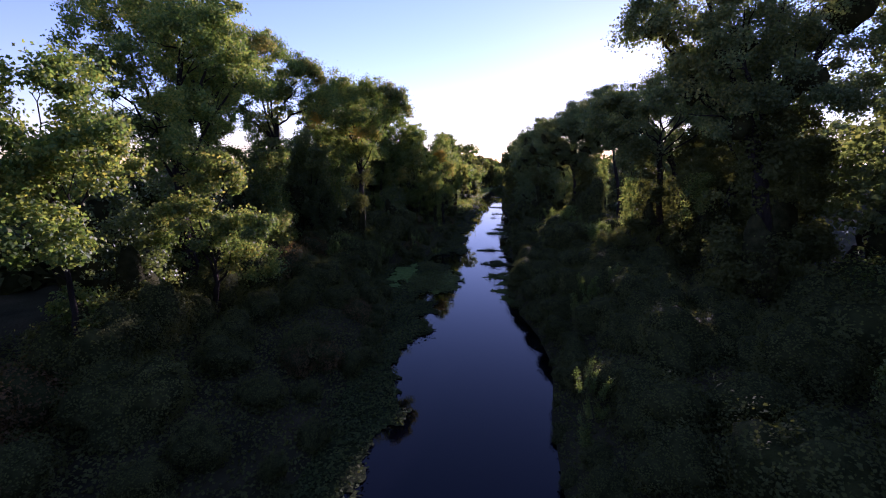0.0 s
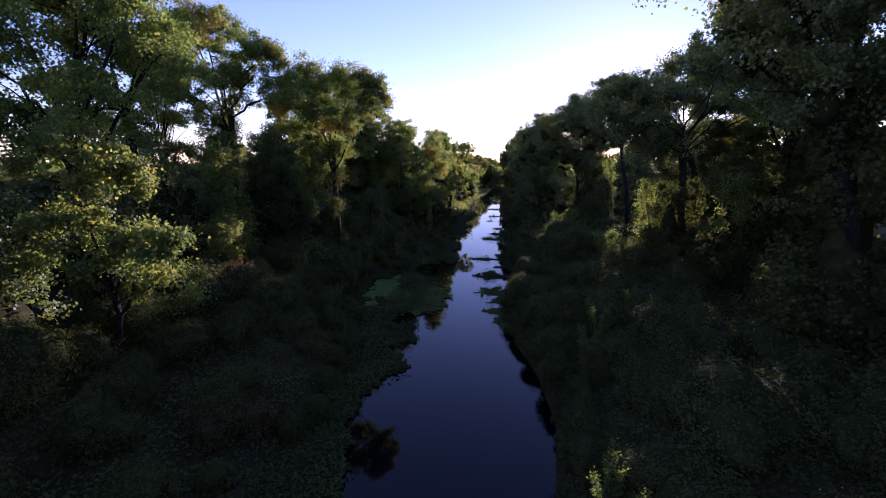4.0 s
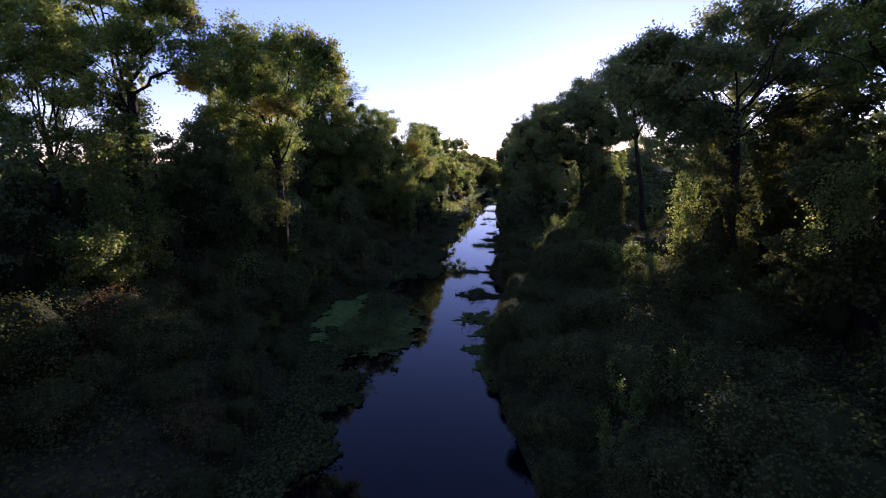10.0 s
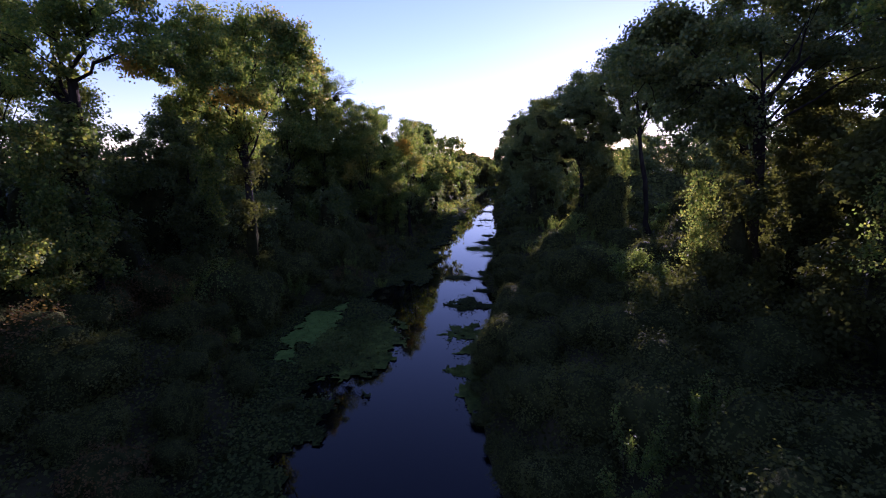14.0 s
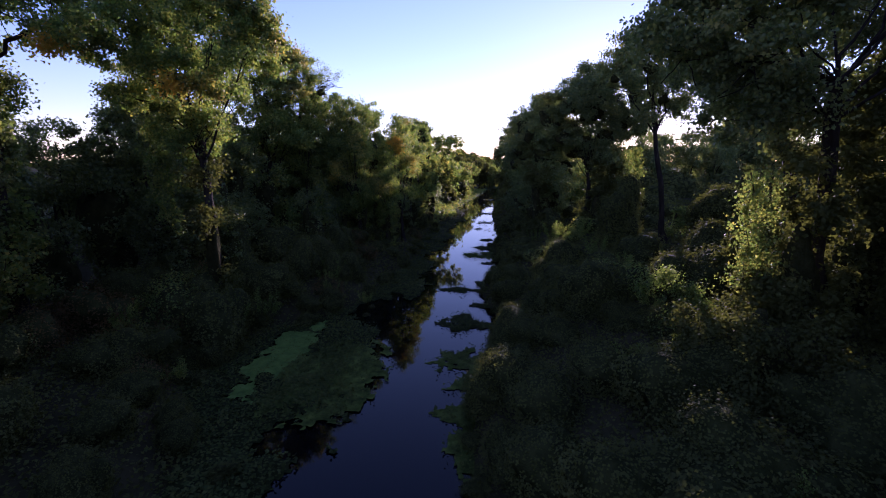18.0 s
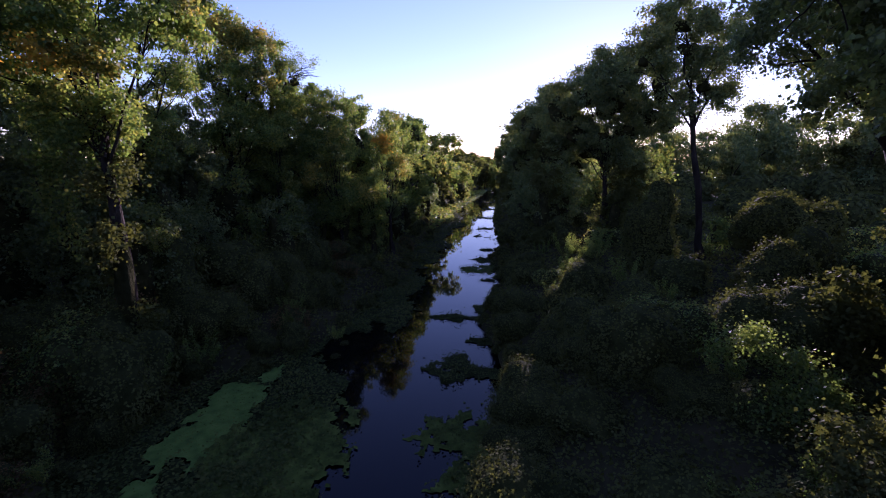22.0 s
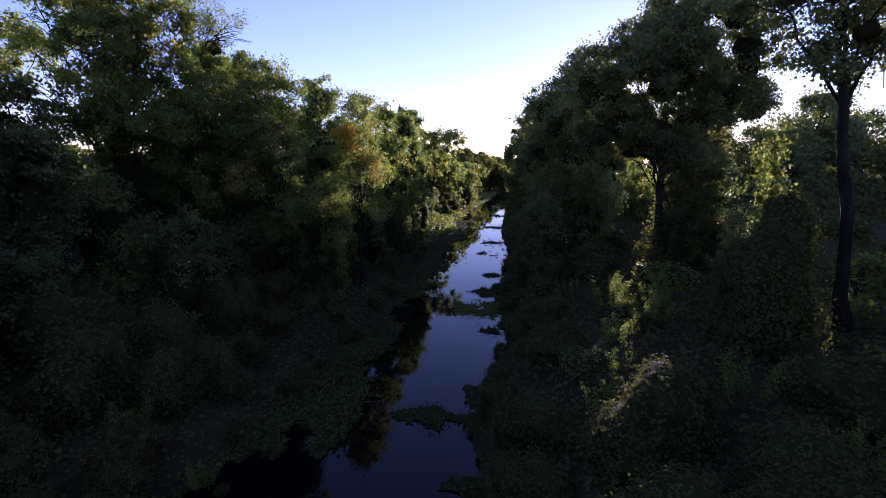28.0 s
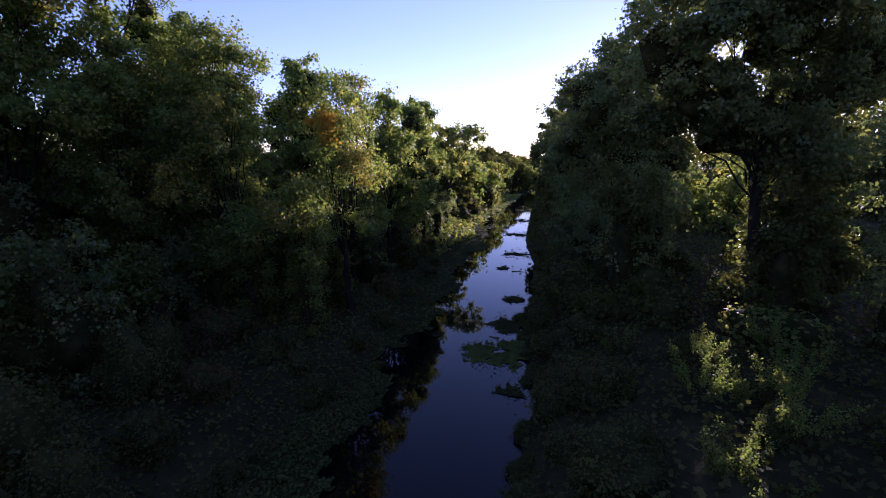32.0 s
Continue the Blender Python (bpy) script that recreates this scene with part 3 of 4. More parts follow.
tree((-16.0, 49.8), heap(-16.2, 49.4, 4.6, 14.9, 2.9, 16, 501), "dense green tree between taller ones", leaf=0.13, lai=0.85, radius=0.24, core=0.58)
tree((-13.6, 49.0), heap(-13.3, 48.4, 4.4, 14.1, 2.6, 16, 502), "dense green tree draped with climbers", leaf=0.12, lai=0.85, radius=0.22)
tree((-11.2, 48.6), heap(-11.6, 47.9, 4.6, 13.7, 2.3, 20, 503), "rounded green tree leaning over the water", leaf=0.11, lai=0.7, radius=0.24,
     extra=[("turning_spray", LEAF_GOLD, [(-12.2, 46.2, 7.6, 0.8, 1.1), (-10.6, 46.4, 9.6, 0.7, 1.2)], 0.7)])
tree((-8.9, 48.8), heap(-8.8, 48.6, 4.0, 8.0, 1.5, 10, 510), "low leafy tree at the water's edge", leaf=0.11, lai=0.6, radius=0.14,
     extra=[("turning_spray", LEAF_GOLD, [(-8.8, 47.4, 6.2, 0.8, 0.9)], 0.6)])
tree((-8.2, 51.8), heap(-8.3, 51.6, 4.6, 12.2, 1.9, 14, 504), "green tree with a patch of orange autumn leaves", leaf=0.12, lai=0.5, radius=0.18,
     extra=[("orange_spray", LEAF_ORANGE, [(-8.6, 50.4, 10.0, 0.6, 0.5), (-8.2, 50.2, 9.5, 0.5, 0.45)], 1.1), ("turning_spray", LEAF_GOLD, [(-7.2, 50.6, 8.0, 0.8, 1.2)], 0.8)])
tree((-9.6, 55.4), heap(-9.4, 55.0, 5.0, 12.9, 2.2, 14, 505), "slender tree with fine bare twigs at its top", leaf=0.13, lai=0.45, radius=0.16, twigs=8,
     extra=[("turning_spray", LEAF_GOLD, [(-8.5, 54.2, 12.3, 0.5, 0.4)], 1.0)])
tree((-13.0, 57.0), heap(-13.0, 57.0, 4.6, 14.4, 3.1, 17, 506), "green tree in the wall of trees along the creek", leaf=0.17, lai=0.9, radius=0.26, core=0.55)
tree((-9.6, 62.0), heap(-9.4, 61.8, 4.2, 13.1, 2.5, 15, 507), "leafy creekside tree under the taller crowns", leaf=0.16, lai=0.9, radius=0.22)
tree((-9.4, 67.4), heap(-9.3, 67.2, 4.6, 13.0, 2.8, 15, 508), "rounded creekside tree with pale green leaves", leaf=0.19, lai=0.95, radius=0.28, core=0.7)
tree((-10.9, 74.0), heap(-10.6, 73.8, 4.6, 14.3, 3.1, 15, 509), "tall rounded creekside tree catching the low sun", leaf=0.21, lai=0.95, radius=0.3, core=0.7)
tree((-10.0, 85.6), [(-7.9, 85, 10.6, 2.7, 2.2), (-10.9, 85.4, 7.6, 3.0, 2.3), (-11.2, 86, 11.0, 2.4, 2.0)], "creekside tree in the far reach", leaf=0.28, radius=0.28, mat=LEAF_VINE)

# darker trees behind the front row
for bx, by, top, mat in ((-21.8, 31.0, 10.6, LEAF_DARK), (-18.2, 32.6, 12.2, LEAF_DARK), (-20.4, 35.0, 11.8, LEAF_DARK), (-19.0, 41.0, 11.8, LEAF_DARK), (-20.5, 40.5, 12.0, LEAF_DARK), (-19.5, 48.5, 11.4, LEAF_DARK), (-15.0, 52.5, 11.0, LEAF_DARK), (-15.6, 62.0, 11.4, LEAF)):
    tree((bx, by), [(bx + 0.3, by, top - 1.4, 1.7, 1.4), (bx - 1.3, by + 0.4, top - 2.6, 1.6, 1.5), (bx + 1.4, by - 0.3, top - 3.2, 1.6, 1.5), (bx, by, top - 4.8, 1.9, 1.7), (bx + 0.8, by - 0.8, top - 6.6, 1.8, 1.6)],
         "dark bushy tree in the shade of taller ones", leaf=0.14, lai=0.9, mat=mat, radius=0.2)

# ---- the steep bank ----
tree((9.6, 11.4), [(4.6, 11, 13.9, 1.2, 1.3), (5.8, 11.2, 15.4, 1.8, 1.5), (7.4, 11.0, 13.2, 2.0, 1.8), (6.2, 11.0, 11.6, 1.2, 1.4), (8.8, 11.6, 15.6, 2.2, 1.9), (9.8, 11.2, 12.0, 2.2, 2.0), (7.9, 10.8, 10.4, 1.4, 1.3), (11.5, 11.8, 14.4, 2.4, 2.2)],
     "tall dark cottonwood reaching over the steep bank", core=0.38, mat=LEAF_DARK, leaf=0.100, lai=1.40, radius=0.4)
tree((11.8, 19.4), [(11.1, 19, 13.1, 1.7, 1.7), (12.6, 19.2, 13.7, 1.5, 1.5), (10.5, 19.1, 13.8, 1.0, 1.0), (13.0, 19.3, 11.7, 1.5, 1.7), (11.9, 18.8, 11.3, 1.5, 1.5), (10.4, 19.2, 11.9, 1.2, 1.4), (13.8, 19.6, 13.6, 1.8, 1.8)],
     "tall dark cottonwood against the sun", leaf=0.100, lai=0.77, clump=0.34, radius=0.3)
tree((10.2, 24.4), [(6.3, 24.2, 12.2, 1.5, 1.3), (5.2, 24.4, 11.7, 0.9, 0.8), (7.0, 24.1, 12.2, 1.5, 1.1), (7.3, 23.7, 10.9, 1.3, 1.1), (8.6, 24.2, 12.2, 1.0, 1.0), (8.9, 27.4, 10.0, 1.2, 0.9), (9.9, 27.6, 10.6, 1.1, 0.9), (7.9, 24.0, 9.2, 1.0, 1.0), (8.5, 23.8, 9.7, 1.1, 1.1), (7.5, 24.2, 10.3, 1.1, 0.9), (6.0, 24.3, 11.0, 1.2, 0.9), (11.6, 25.7, 13.1, 1.9, 1.5), (13.2, 25.8, 12.7, 1.9, 1.7), (12.4, 25.4, 11.3, 1.9, 1.4), (13.8, 25.9, 13.6, 1.5, 1.2), (10.4, 26.2, 14.4, 1.7, 1.3), (12.0, 25.0, 15.4, 1.9, 1.2), (14.6, 25.2, 11.8, 1.6, 1.6)],
     "forked cottonwood with a dark crown", mat=LEAF_DARK, radius=0.24, lai=1.15, lean=(9.2, 23.3, 10.4))
# vine masses in LEAF_SHADE: their shade is partly in the leaf colour
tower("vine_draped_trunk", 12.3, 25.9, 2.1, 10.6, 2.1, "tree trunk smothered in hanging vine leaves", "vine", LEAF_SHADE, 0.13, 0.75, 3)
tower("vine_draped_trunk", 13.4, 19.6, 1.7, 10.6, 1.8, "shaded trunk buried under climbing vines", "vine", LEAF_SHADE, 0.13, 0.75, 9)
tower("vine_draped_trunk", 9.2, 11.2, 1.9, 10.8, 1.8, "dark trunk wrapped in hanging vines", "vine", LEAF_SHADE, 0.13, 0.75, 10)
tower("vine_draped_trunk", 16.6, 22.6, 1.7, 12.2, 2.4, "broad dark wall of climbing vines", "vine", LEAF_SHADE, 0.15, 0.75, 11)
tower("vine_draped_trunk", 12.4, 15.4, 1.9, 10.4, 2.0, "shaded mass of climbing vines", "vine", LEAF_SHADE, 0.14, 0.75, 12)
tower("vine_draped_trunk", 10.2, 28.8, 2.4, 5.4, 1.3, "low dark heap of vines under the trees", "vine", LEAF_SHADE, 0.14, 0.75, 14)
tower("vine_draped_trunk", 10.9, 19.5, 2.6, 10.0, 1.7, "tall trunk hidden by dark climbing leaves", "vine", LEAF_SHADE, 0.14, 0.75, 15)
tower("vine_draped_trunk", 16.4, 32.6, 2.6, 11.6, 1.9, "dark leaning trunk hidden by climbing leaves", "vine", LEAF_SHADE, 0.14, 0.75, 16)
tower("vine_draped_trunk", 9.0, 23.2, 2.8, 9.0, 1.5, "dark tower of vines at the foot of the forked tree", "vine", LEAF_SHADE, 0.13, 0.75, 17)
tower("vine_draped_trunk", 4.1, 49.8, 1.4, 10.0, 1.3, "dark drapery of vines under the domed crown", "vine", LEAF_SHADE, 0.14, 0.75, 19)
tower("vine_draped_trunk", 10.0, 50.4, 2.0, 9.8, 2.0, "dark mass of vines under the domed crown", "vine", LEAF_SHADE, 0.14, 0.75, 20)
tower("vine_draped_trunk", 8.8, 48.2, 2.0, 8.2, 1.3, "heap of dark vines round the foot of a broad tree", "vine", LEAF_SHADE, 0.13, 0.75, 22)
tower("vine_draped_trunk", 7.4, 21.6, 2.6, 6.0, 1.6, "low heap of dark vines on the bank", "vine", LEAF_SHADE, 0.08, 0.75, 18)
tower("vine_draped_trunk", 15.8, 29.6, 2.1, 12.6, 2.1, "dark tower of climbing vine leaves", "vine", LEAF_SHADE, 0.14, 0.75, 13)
tree((15.4, 32.2), [(10.2, 32, 13.4, 2.2, 1.8), (11.8, 32.3, 12.3, 2.1, 1.8), (9.3, 31.8, 12.2, 1.3, 1.5), (12.5, 32.2, 10.6, 1.8, 1.5), (13.4, 32.6, 13.4, 2.0, 1.7)],
     "dark broad tree leaning towards the creek", mat=LEAF_DARK, radius=0.34)
tree((11.95, 41.4), [(10.1, 41.3, 14.1, 2.5, 2.0), (11.7, 41.5, 14.0, 1.5, 1.7), (9.6, 41.2, 15.2, 2.2, 1.4), (8.0, 41.4, 13.6, 1.3, 1.2), (11.0, 41.3, 12.3, 1.6, 1.6), (12.0, 41.4, 11.5, 0.9, 1.0), (10.5, 41.1, 11.1, 0.7, 0.8)],
     "cottonwood with a tall bare trunk and an umbrella crown", mat=LEAF_DARK, leaf=0.12, lai=1.0, radius=0.19, lean=(10.5, 41.2, 11.2), core=0.25)
tree((8.4, 49.6), heap(7.9, 49.3, 8.6, 16.2, 3.8, 20, 530) + [(4.6, 49.2, 12.0, 1.7, 2.0), (10.8, 49.5, 11.4, 1.4, 1.8), (9.8, 49.8, 8.8, 1.7, 1.4), (11.6, 49.6, 13.4, 1.7, 2.1), (12.1, 49.8, 11.0, 1.2, 1.5), (10.8, 49.4, 15.2, 1.8, 1.3), (7.6, 49.2, 10.2, 1.8, 1.4), (6.0, 49.0, 10.4, 1.5, 1.3), (9.2, 49.0, 10.6, 1.6, 1.3), (8.0, 48.6, 12.4, 2.0, 1.5)],
     "broad dark tree with a dense domed crown", mat=LEAF_DARK, leaf=0.13, lai=0.95, radius=0.28, core=0.5)
tree((5.4, 60.4), heap(5.3, 60.3, 3.4, 15.5, 4.2, 24, 531), "dense dark tree over the water's edge", mat=LEAF_DARK, leaf=0.16, lai=1.0, radius=0.3, core=0.6)
tree((4.8, 68.0), [(3.4, 68, 11.5, 2.1, 2.4), (3.0, 68.2, 8.6, 2.0, 2.0), (5.8, 68, 10.0, 2.6, 2.4)], "dense dark creekside tree", mat=LEAF_DARK, leaf=0.2, lai=1.1, radius=0.3, core=0.58)
tree((4.6, 76.0), [(2.8, 76, 10.9, 1.9, 2.4), (3.8, 76.2, 7.8, 2.2, 2.2), (5.6, 76, 10.0, 2.4, 2.4)], "dense dark creekside tree further along", mat=LEAF_DARK, leaf=0.25, lai=1.6, radius=0.3)
# mounds take the shaded leaf colour, as if trees behind cut off the sun
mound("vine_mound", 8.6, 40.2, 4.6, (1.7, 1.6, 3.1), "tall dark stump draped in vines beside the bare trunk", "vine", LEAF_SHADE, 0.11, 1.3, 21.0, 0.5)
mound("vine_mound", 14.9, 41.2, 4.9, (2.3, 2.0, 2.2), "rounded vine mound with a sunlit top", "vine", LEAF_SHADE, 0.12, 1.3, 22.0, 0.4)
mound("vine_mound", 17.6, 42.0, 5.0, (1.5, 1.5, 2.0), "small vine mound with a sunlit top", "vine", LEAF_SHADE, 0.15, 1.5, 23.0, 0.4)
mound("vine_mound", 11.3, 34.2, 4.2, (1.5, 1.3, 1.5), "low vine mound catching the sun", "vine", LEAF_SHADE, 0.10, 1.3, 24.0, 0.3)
tower("lit_bush", -15.2, 19.8, 2.5, 5.5, 1.5, "sunlit heap of climbing vine leaves", "bush", LEAF_VINE, 0.10, 0.7, 34, core=0.3)
tower("lit_bush", 7.2, 25.8, 2.4, 4.7, 1.25, "pale leafy bush lit from behind", "bush", LEAF_GREY, 0.072, 0.75, 25, core=0.25)
tower("lit_bush", 13.0, 42.6, 3.2, 6.5, 0.8, "bright green sapling lit by the sun", "bush", LEAF_VINE, 0.16, 0.8, 26, core=0.25)

tower("vine_draped_trunk", -12.2, 29.4, 1.2, 8.4, 1.0, "leaning trunk hidden by dark climbing leaves", "vine", LEAF_SHADE, 0.13, 0.75, 31)
tower("vine_draped_trunk", -16.5, 31.8, 2.0, 9.8, 1.7, "dark wall of climbing vine leaves", "vine", LEAF_DARK, 0.13, 0.75, 32)
tower("vine_draped_trunk", -17.6, 24.2, 2.0, 12.4, 1.3, "dark trunk under hanging creepers", "vine", LEAF_DARK, 0.13, 0.75, 33)

# ---- curtains of vine ----
vine(-16.5, 22.4, 9.8, 3.2, 0.8, "sunlit column of climbing vine on a trunk")
vine(-16.0, 22.0, 5.6, 3.0, 1.0, "sunlit vine leaves spilling from a trunk")
vine(-14.35, 29.2, 9.8, 4.6, 0.5, "hanging vine lit yellow-green")
vine(-13.4, 30.6, 9.6, 7.0, 0.35, "short hanging vine below the crown")
vine(7.6, 22.6, 8.2, 4.6, 0.5, "backlit curtain of grape leaves", leaf=0.075, dens=900)
vine(10.1, 27.4, 11.2, 8.6, 0.5, "backlit yellow vine curtain behind the fork")
vine(9.5, 17.9, 8.6, 5.8, 0.6, "sunlit vine leaves on a dark trunk", leaf=0.075, dens=900)
vine(14.6, 23.0, 9.4, 5.0, 0.8, "sunlit vine curtain on a dark trunk")
vine(10.2, 44.0, 9.6, 6.0, 0.5, "backlit vine along the edge of the gap")
vine(10.2, 53.4, 6.6, 3.4, 0.35, "narrow hanging vine lit by the sun", leaf=0.16)
vine(7.4, 60.4, 7.4, 4.4, 0.9, "arch of backlit vine leaves", leaf=0.2, dens=250)
vine(-12.6, 90.0, 7.0, 2.6, 0.8, "vine-hung stump in the far reach", leaf=0.25, dens=160)
vine(-9.2, 70.0, 6.6, 3.0, 0.5, "hanging vine in the far tree wall", leaf=0.22, dens=200)

# ---- undergrowth: shrubs that fill both banks ----
kinds = []
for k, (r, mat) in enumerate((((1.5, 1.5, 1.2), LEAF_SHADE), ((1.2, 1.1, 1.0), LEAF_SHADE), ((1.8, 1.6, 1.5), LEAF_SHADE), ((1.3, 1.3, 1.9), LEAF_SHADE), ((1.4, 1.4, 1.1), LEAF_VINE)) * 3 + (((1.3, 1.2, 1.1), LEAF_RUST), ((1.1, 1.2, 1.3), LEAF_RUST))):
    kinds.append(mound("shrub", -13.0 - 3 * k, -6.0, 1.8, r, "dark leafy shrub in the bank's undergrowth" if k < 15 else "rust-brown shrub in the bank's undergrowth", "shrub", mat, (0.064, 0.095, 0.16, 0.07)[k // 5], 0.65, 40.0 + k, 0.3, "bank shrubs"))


def shrub(k, y):
    """Fine-leaved shrubs along the flight, coarser ones further off."""
    return kinds[k if y < 33 else k + 5 if y < 46 else k + 10]


def place(ob, x, y, z, s, squash=1.0):
    turn = Euler((rng.normal() * 0.12, rng.normal() * 0.12, rng.uniform(0, 6.28)))
    return copy_thing(ob, Matrix.LocRotScale((x, y, z), turn, (s, s, s * squash)))


for y in np.concatenate([np.arange(-3, 46, 2.1), np.arange(46, 70, 3.4)]):
    for row, (x, s) in enumerate(((-7.1, 0.5), (-8.9, 0.7), (-11.2, 0.9), (-14.2, 1.15))):
        xx, yy = x - (3.4 - 0.6 * row) * math.exp(-((y - 27.5) / 6.0) ** 2) + rng.normal() * 0.4, y + rng.normal() * 0.6
        k = int(rng.integers(0, (4 if rng.uniform() < 0.7 else 5) if row > 0 else 2))
        bush = kinds[15 + int(rng.integers(0, 2))] if row > 0 and rng.uniform() < 0.22 else shrub(k, yy)
        place(bush, xx, yy, float(ground(xx, yy)) + 0.45 * s, s * rng.uniform(0.8, 1.25))
    for row, (x, s) in enumerate(((1.05, 0.6), (2.4, 0.9), (4.4, 1.05), (7.2, 1.1))):
        if row == 3 and (36 < y < 46 or y > 60):
            continue
        if row == 3 and y > 46 or row == 2 and 40 < y < 48:
            s *= 0.6
        yy = y + rng.normal() * 0.6
        xx = x + float(right_edge(yy)) * (1.0, 0.9, 0.6, 0.3)[row] + (0, 0.1, 0.4, 0.7)[row] + rng.normal() * 0.3 * (row + 1) * (0.5 if row == 0 else 1)
        if row == 2 and 37 < yy < 47:
            s *= 0.55
        if abs(xx - 7.1) < 2.2 and abs(yy - 25.4) < 3.0:
            s *= 0.5
        k = int(rng.integers(0, 3 if row < 2 else (4 if y < 30 else 5)))
        place(shrub(k, yy), xx, yy, float(ground(xx, yy)) + 0.30 * s, s * rng.uniform(0.8, 1.2), 0.85)
for x, y, s in ((-12.0, 28.3, 1.5), (-13.3, 28.2, 1.5), (11.5, 30.6, 1.2), (14.0, 36.0, 1.2), (17.0, 36.5, 1.3), (16.5, 46.5, 1.1), (20.5, 44.0, 1.3), (13.0, 48.5, 1.0), (16.0, 55.0, 1.3), (12.5, 58.0, 1.2), (22.0, 52.0, 1.4), (11.0, 15.0, 1.4), (10.5, 9.0, 1.5), (10.5, 3.0, 1.5), (15.0, 12.0, 1.8), (24.0, 60.0, 1.6), (18.0, 64.0, 1.6), (28.0, 50.0, 1.5)):
    place(shrub(int(rng.integers(0, 5)), y), x, y, float(ground(x, y)) + 0.35 * s, s)

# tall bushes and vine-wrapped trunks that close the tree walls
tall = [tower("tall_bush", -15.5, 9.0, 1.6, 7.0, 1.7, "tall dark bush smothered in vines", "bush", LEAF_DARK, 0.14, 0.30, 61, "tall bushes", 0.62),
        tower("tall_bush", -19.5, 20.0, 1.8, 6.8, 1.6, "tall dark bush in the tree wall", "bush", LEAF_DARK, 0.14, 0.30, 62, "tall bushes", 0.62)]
wrap = tower("vine_column", -17.1, 24.4, 2.4, 10.0, 0.95, "trunk wrapped in a column of climbing vine", "vine", LEAF_VINE, 0.14, 0.9, 63, "vine columns")
for x, y, z, s in ((-17.3, 24.6, 9.0, 1.3), (-17.3, 36.4, 5.6, 1.0), (-17.4, 44.3, 6.0, 1.1), (-15.2, 47.4, 6.2, 1.1), (-10.9, 48.3, 4.2, 0.9), (-12.6, 48.0, 4.6, 1.1), (-8.8, 48.6, 3.6, 0.8), (-17.6, 17.2, 6.0, 0.9), (-17.2, 14.5, 6.4, 1.1), (-9.6, 52.8, 4.2, 0.9), (-10.9, 52.0, 4.0, 1.0), (-15.0, 49.8, 4.6, 1.1), (-13.4, 44.6, 4.2, 1.0), (-14.6, 41.0, 4.4, 1.0), (-12.8, 57.0, 5.0, 1.0), (-14.0, 5.2, 4.2, 0.8), (-9.4, 66.6, 4.4, 1.0), (-10.4, 75.0, 4.0, 1.0), (-10.0, 85.6, 3.8, 1.0), (9.2, 49.9, 5.0, 1.1), (5.4, 60.4, 4.6, 1.1)):
    copy_thing(wrap, Matrix.LocRotScale((x, y, z - 3.7 * s), Euler((0, 0, rng.uniform(0, 6.28))), (s, s, s)))
for y in np.arange(9, 90, 3.0):
    place(tall[int(rng.integers(0, 2))], (-19.6 if y < 34 else -17.8) + rng.normal() * 0.6, y + 1.2, (1.8 if y < 24 else 2.2), rng.uniform(1.1, 1.5))
    if y > 30:
        place(tall[int(rng.integers(0, 2))], (-15.4 if y < 42 else -13.2) + rng.normal() * 0.4, y, 1.4, rng.uniform(0.7, 1.0))
    if y > 49:
        place(tall[int(rng.integers(0, 2))], 4.3 + rng.normal() * 0.3, y, 1.6, rng.uniform(0.9, 1.15))
        place(tall[int(rng.integers(0, 2))], -9.8 + rng.normal() * 0.5, y, 0.8, rng.uniform(0.5, 0.8))
for x, y, z, s in ((11.0, 46.6, 2.4, 0.7), (10.0, 50.5, 2.4, 1.15), (11.6, 53.0, 2.4, 0.9), (5.0, 55.0, 2.0, 1.0), (17.5, 16.0, 2.4, 1.4), (18.0, 10.0, 2.4, 1.5), (14.5, 7.0, 2.4, 1.3), (15.0, 1.0, 2.4, 1.4), (19.5, 27.5, 2.4, 1.4), (17.8, 31.6, 2.4, 1.2)):
    place(tall[int(rng.integers(0, 2))], x, y, z, s)
far_bush = mound("far_bush", -30.0, 20.0, 4.0, (3.0, 2.8, 2.5), "distant mound of dark bushes", "bush", LEAF_SHADE, 0.42, 1.1, 71.0, 0.5, "far bushes")
for y in np.arange(14, 110, 6.0):
    place(far_bush, -26.5 + rng.normal() * 2, y, 5.4 + rng.normal() * 0.6, rng.uniform(1.1, 1.6))
for y in np.arange(90, 330, 7.0):
    place(far_bush, -10.2 + rng.normal() * 0.5, y, 2.2, rng.uniform(0.8, 1.2))
    place(far_bush, 4.6 + rng.normal() * 0.4, y, 2.4 if y < 128 or y > 190 else 0.8, rng.uniform(0.8, 1.2) if y < 128 else 0.7)
for x in np.arange(18, 110, 5.0):
    place(far_bush, x, 84 + rng.normal() * 3, 4.6, rng.uniform(1.1, 1.7))
for x, y in ((26, 66), (32, 72), (20, 70), (36, 64), (30, 58), (42, 76), (15, 76), (24, 78), (40, 54), (48, 66)):
    place(far_bush, x, y, 3.8, rng.uniform(0.6, 1.0))

for y in np.arange(-2, 60, 2.2):
    x = -5.3 - rng.uniform(0, 1.6) - 1.6 * math.exp(-((y - 27.5) / 6.0) ** 2)
    if not 22 < y < 33:
        place(shrub(int(rng.integers(0, 2)), y), x, y + rng.normal() * 0.5, 0.04, rng.uniform(0.22, 0.42), 0.6)

for y in np.arange(-3, 60, 2.0):
    place(shrub(int(rng.integers(0, 2)), y), float(right_edge(y)) + rng.uniform(0.25, 0.7), y + rng.normal() * 0.2, 0.15, rng.uniform(0.28, 0.5), 0.7)

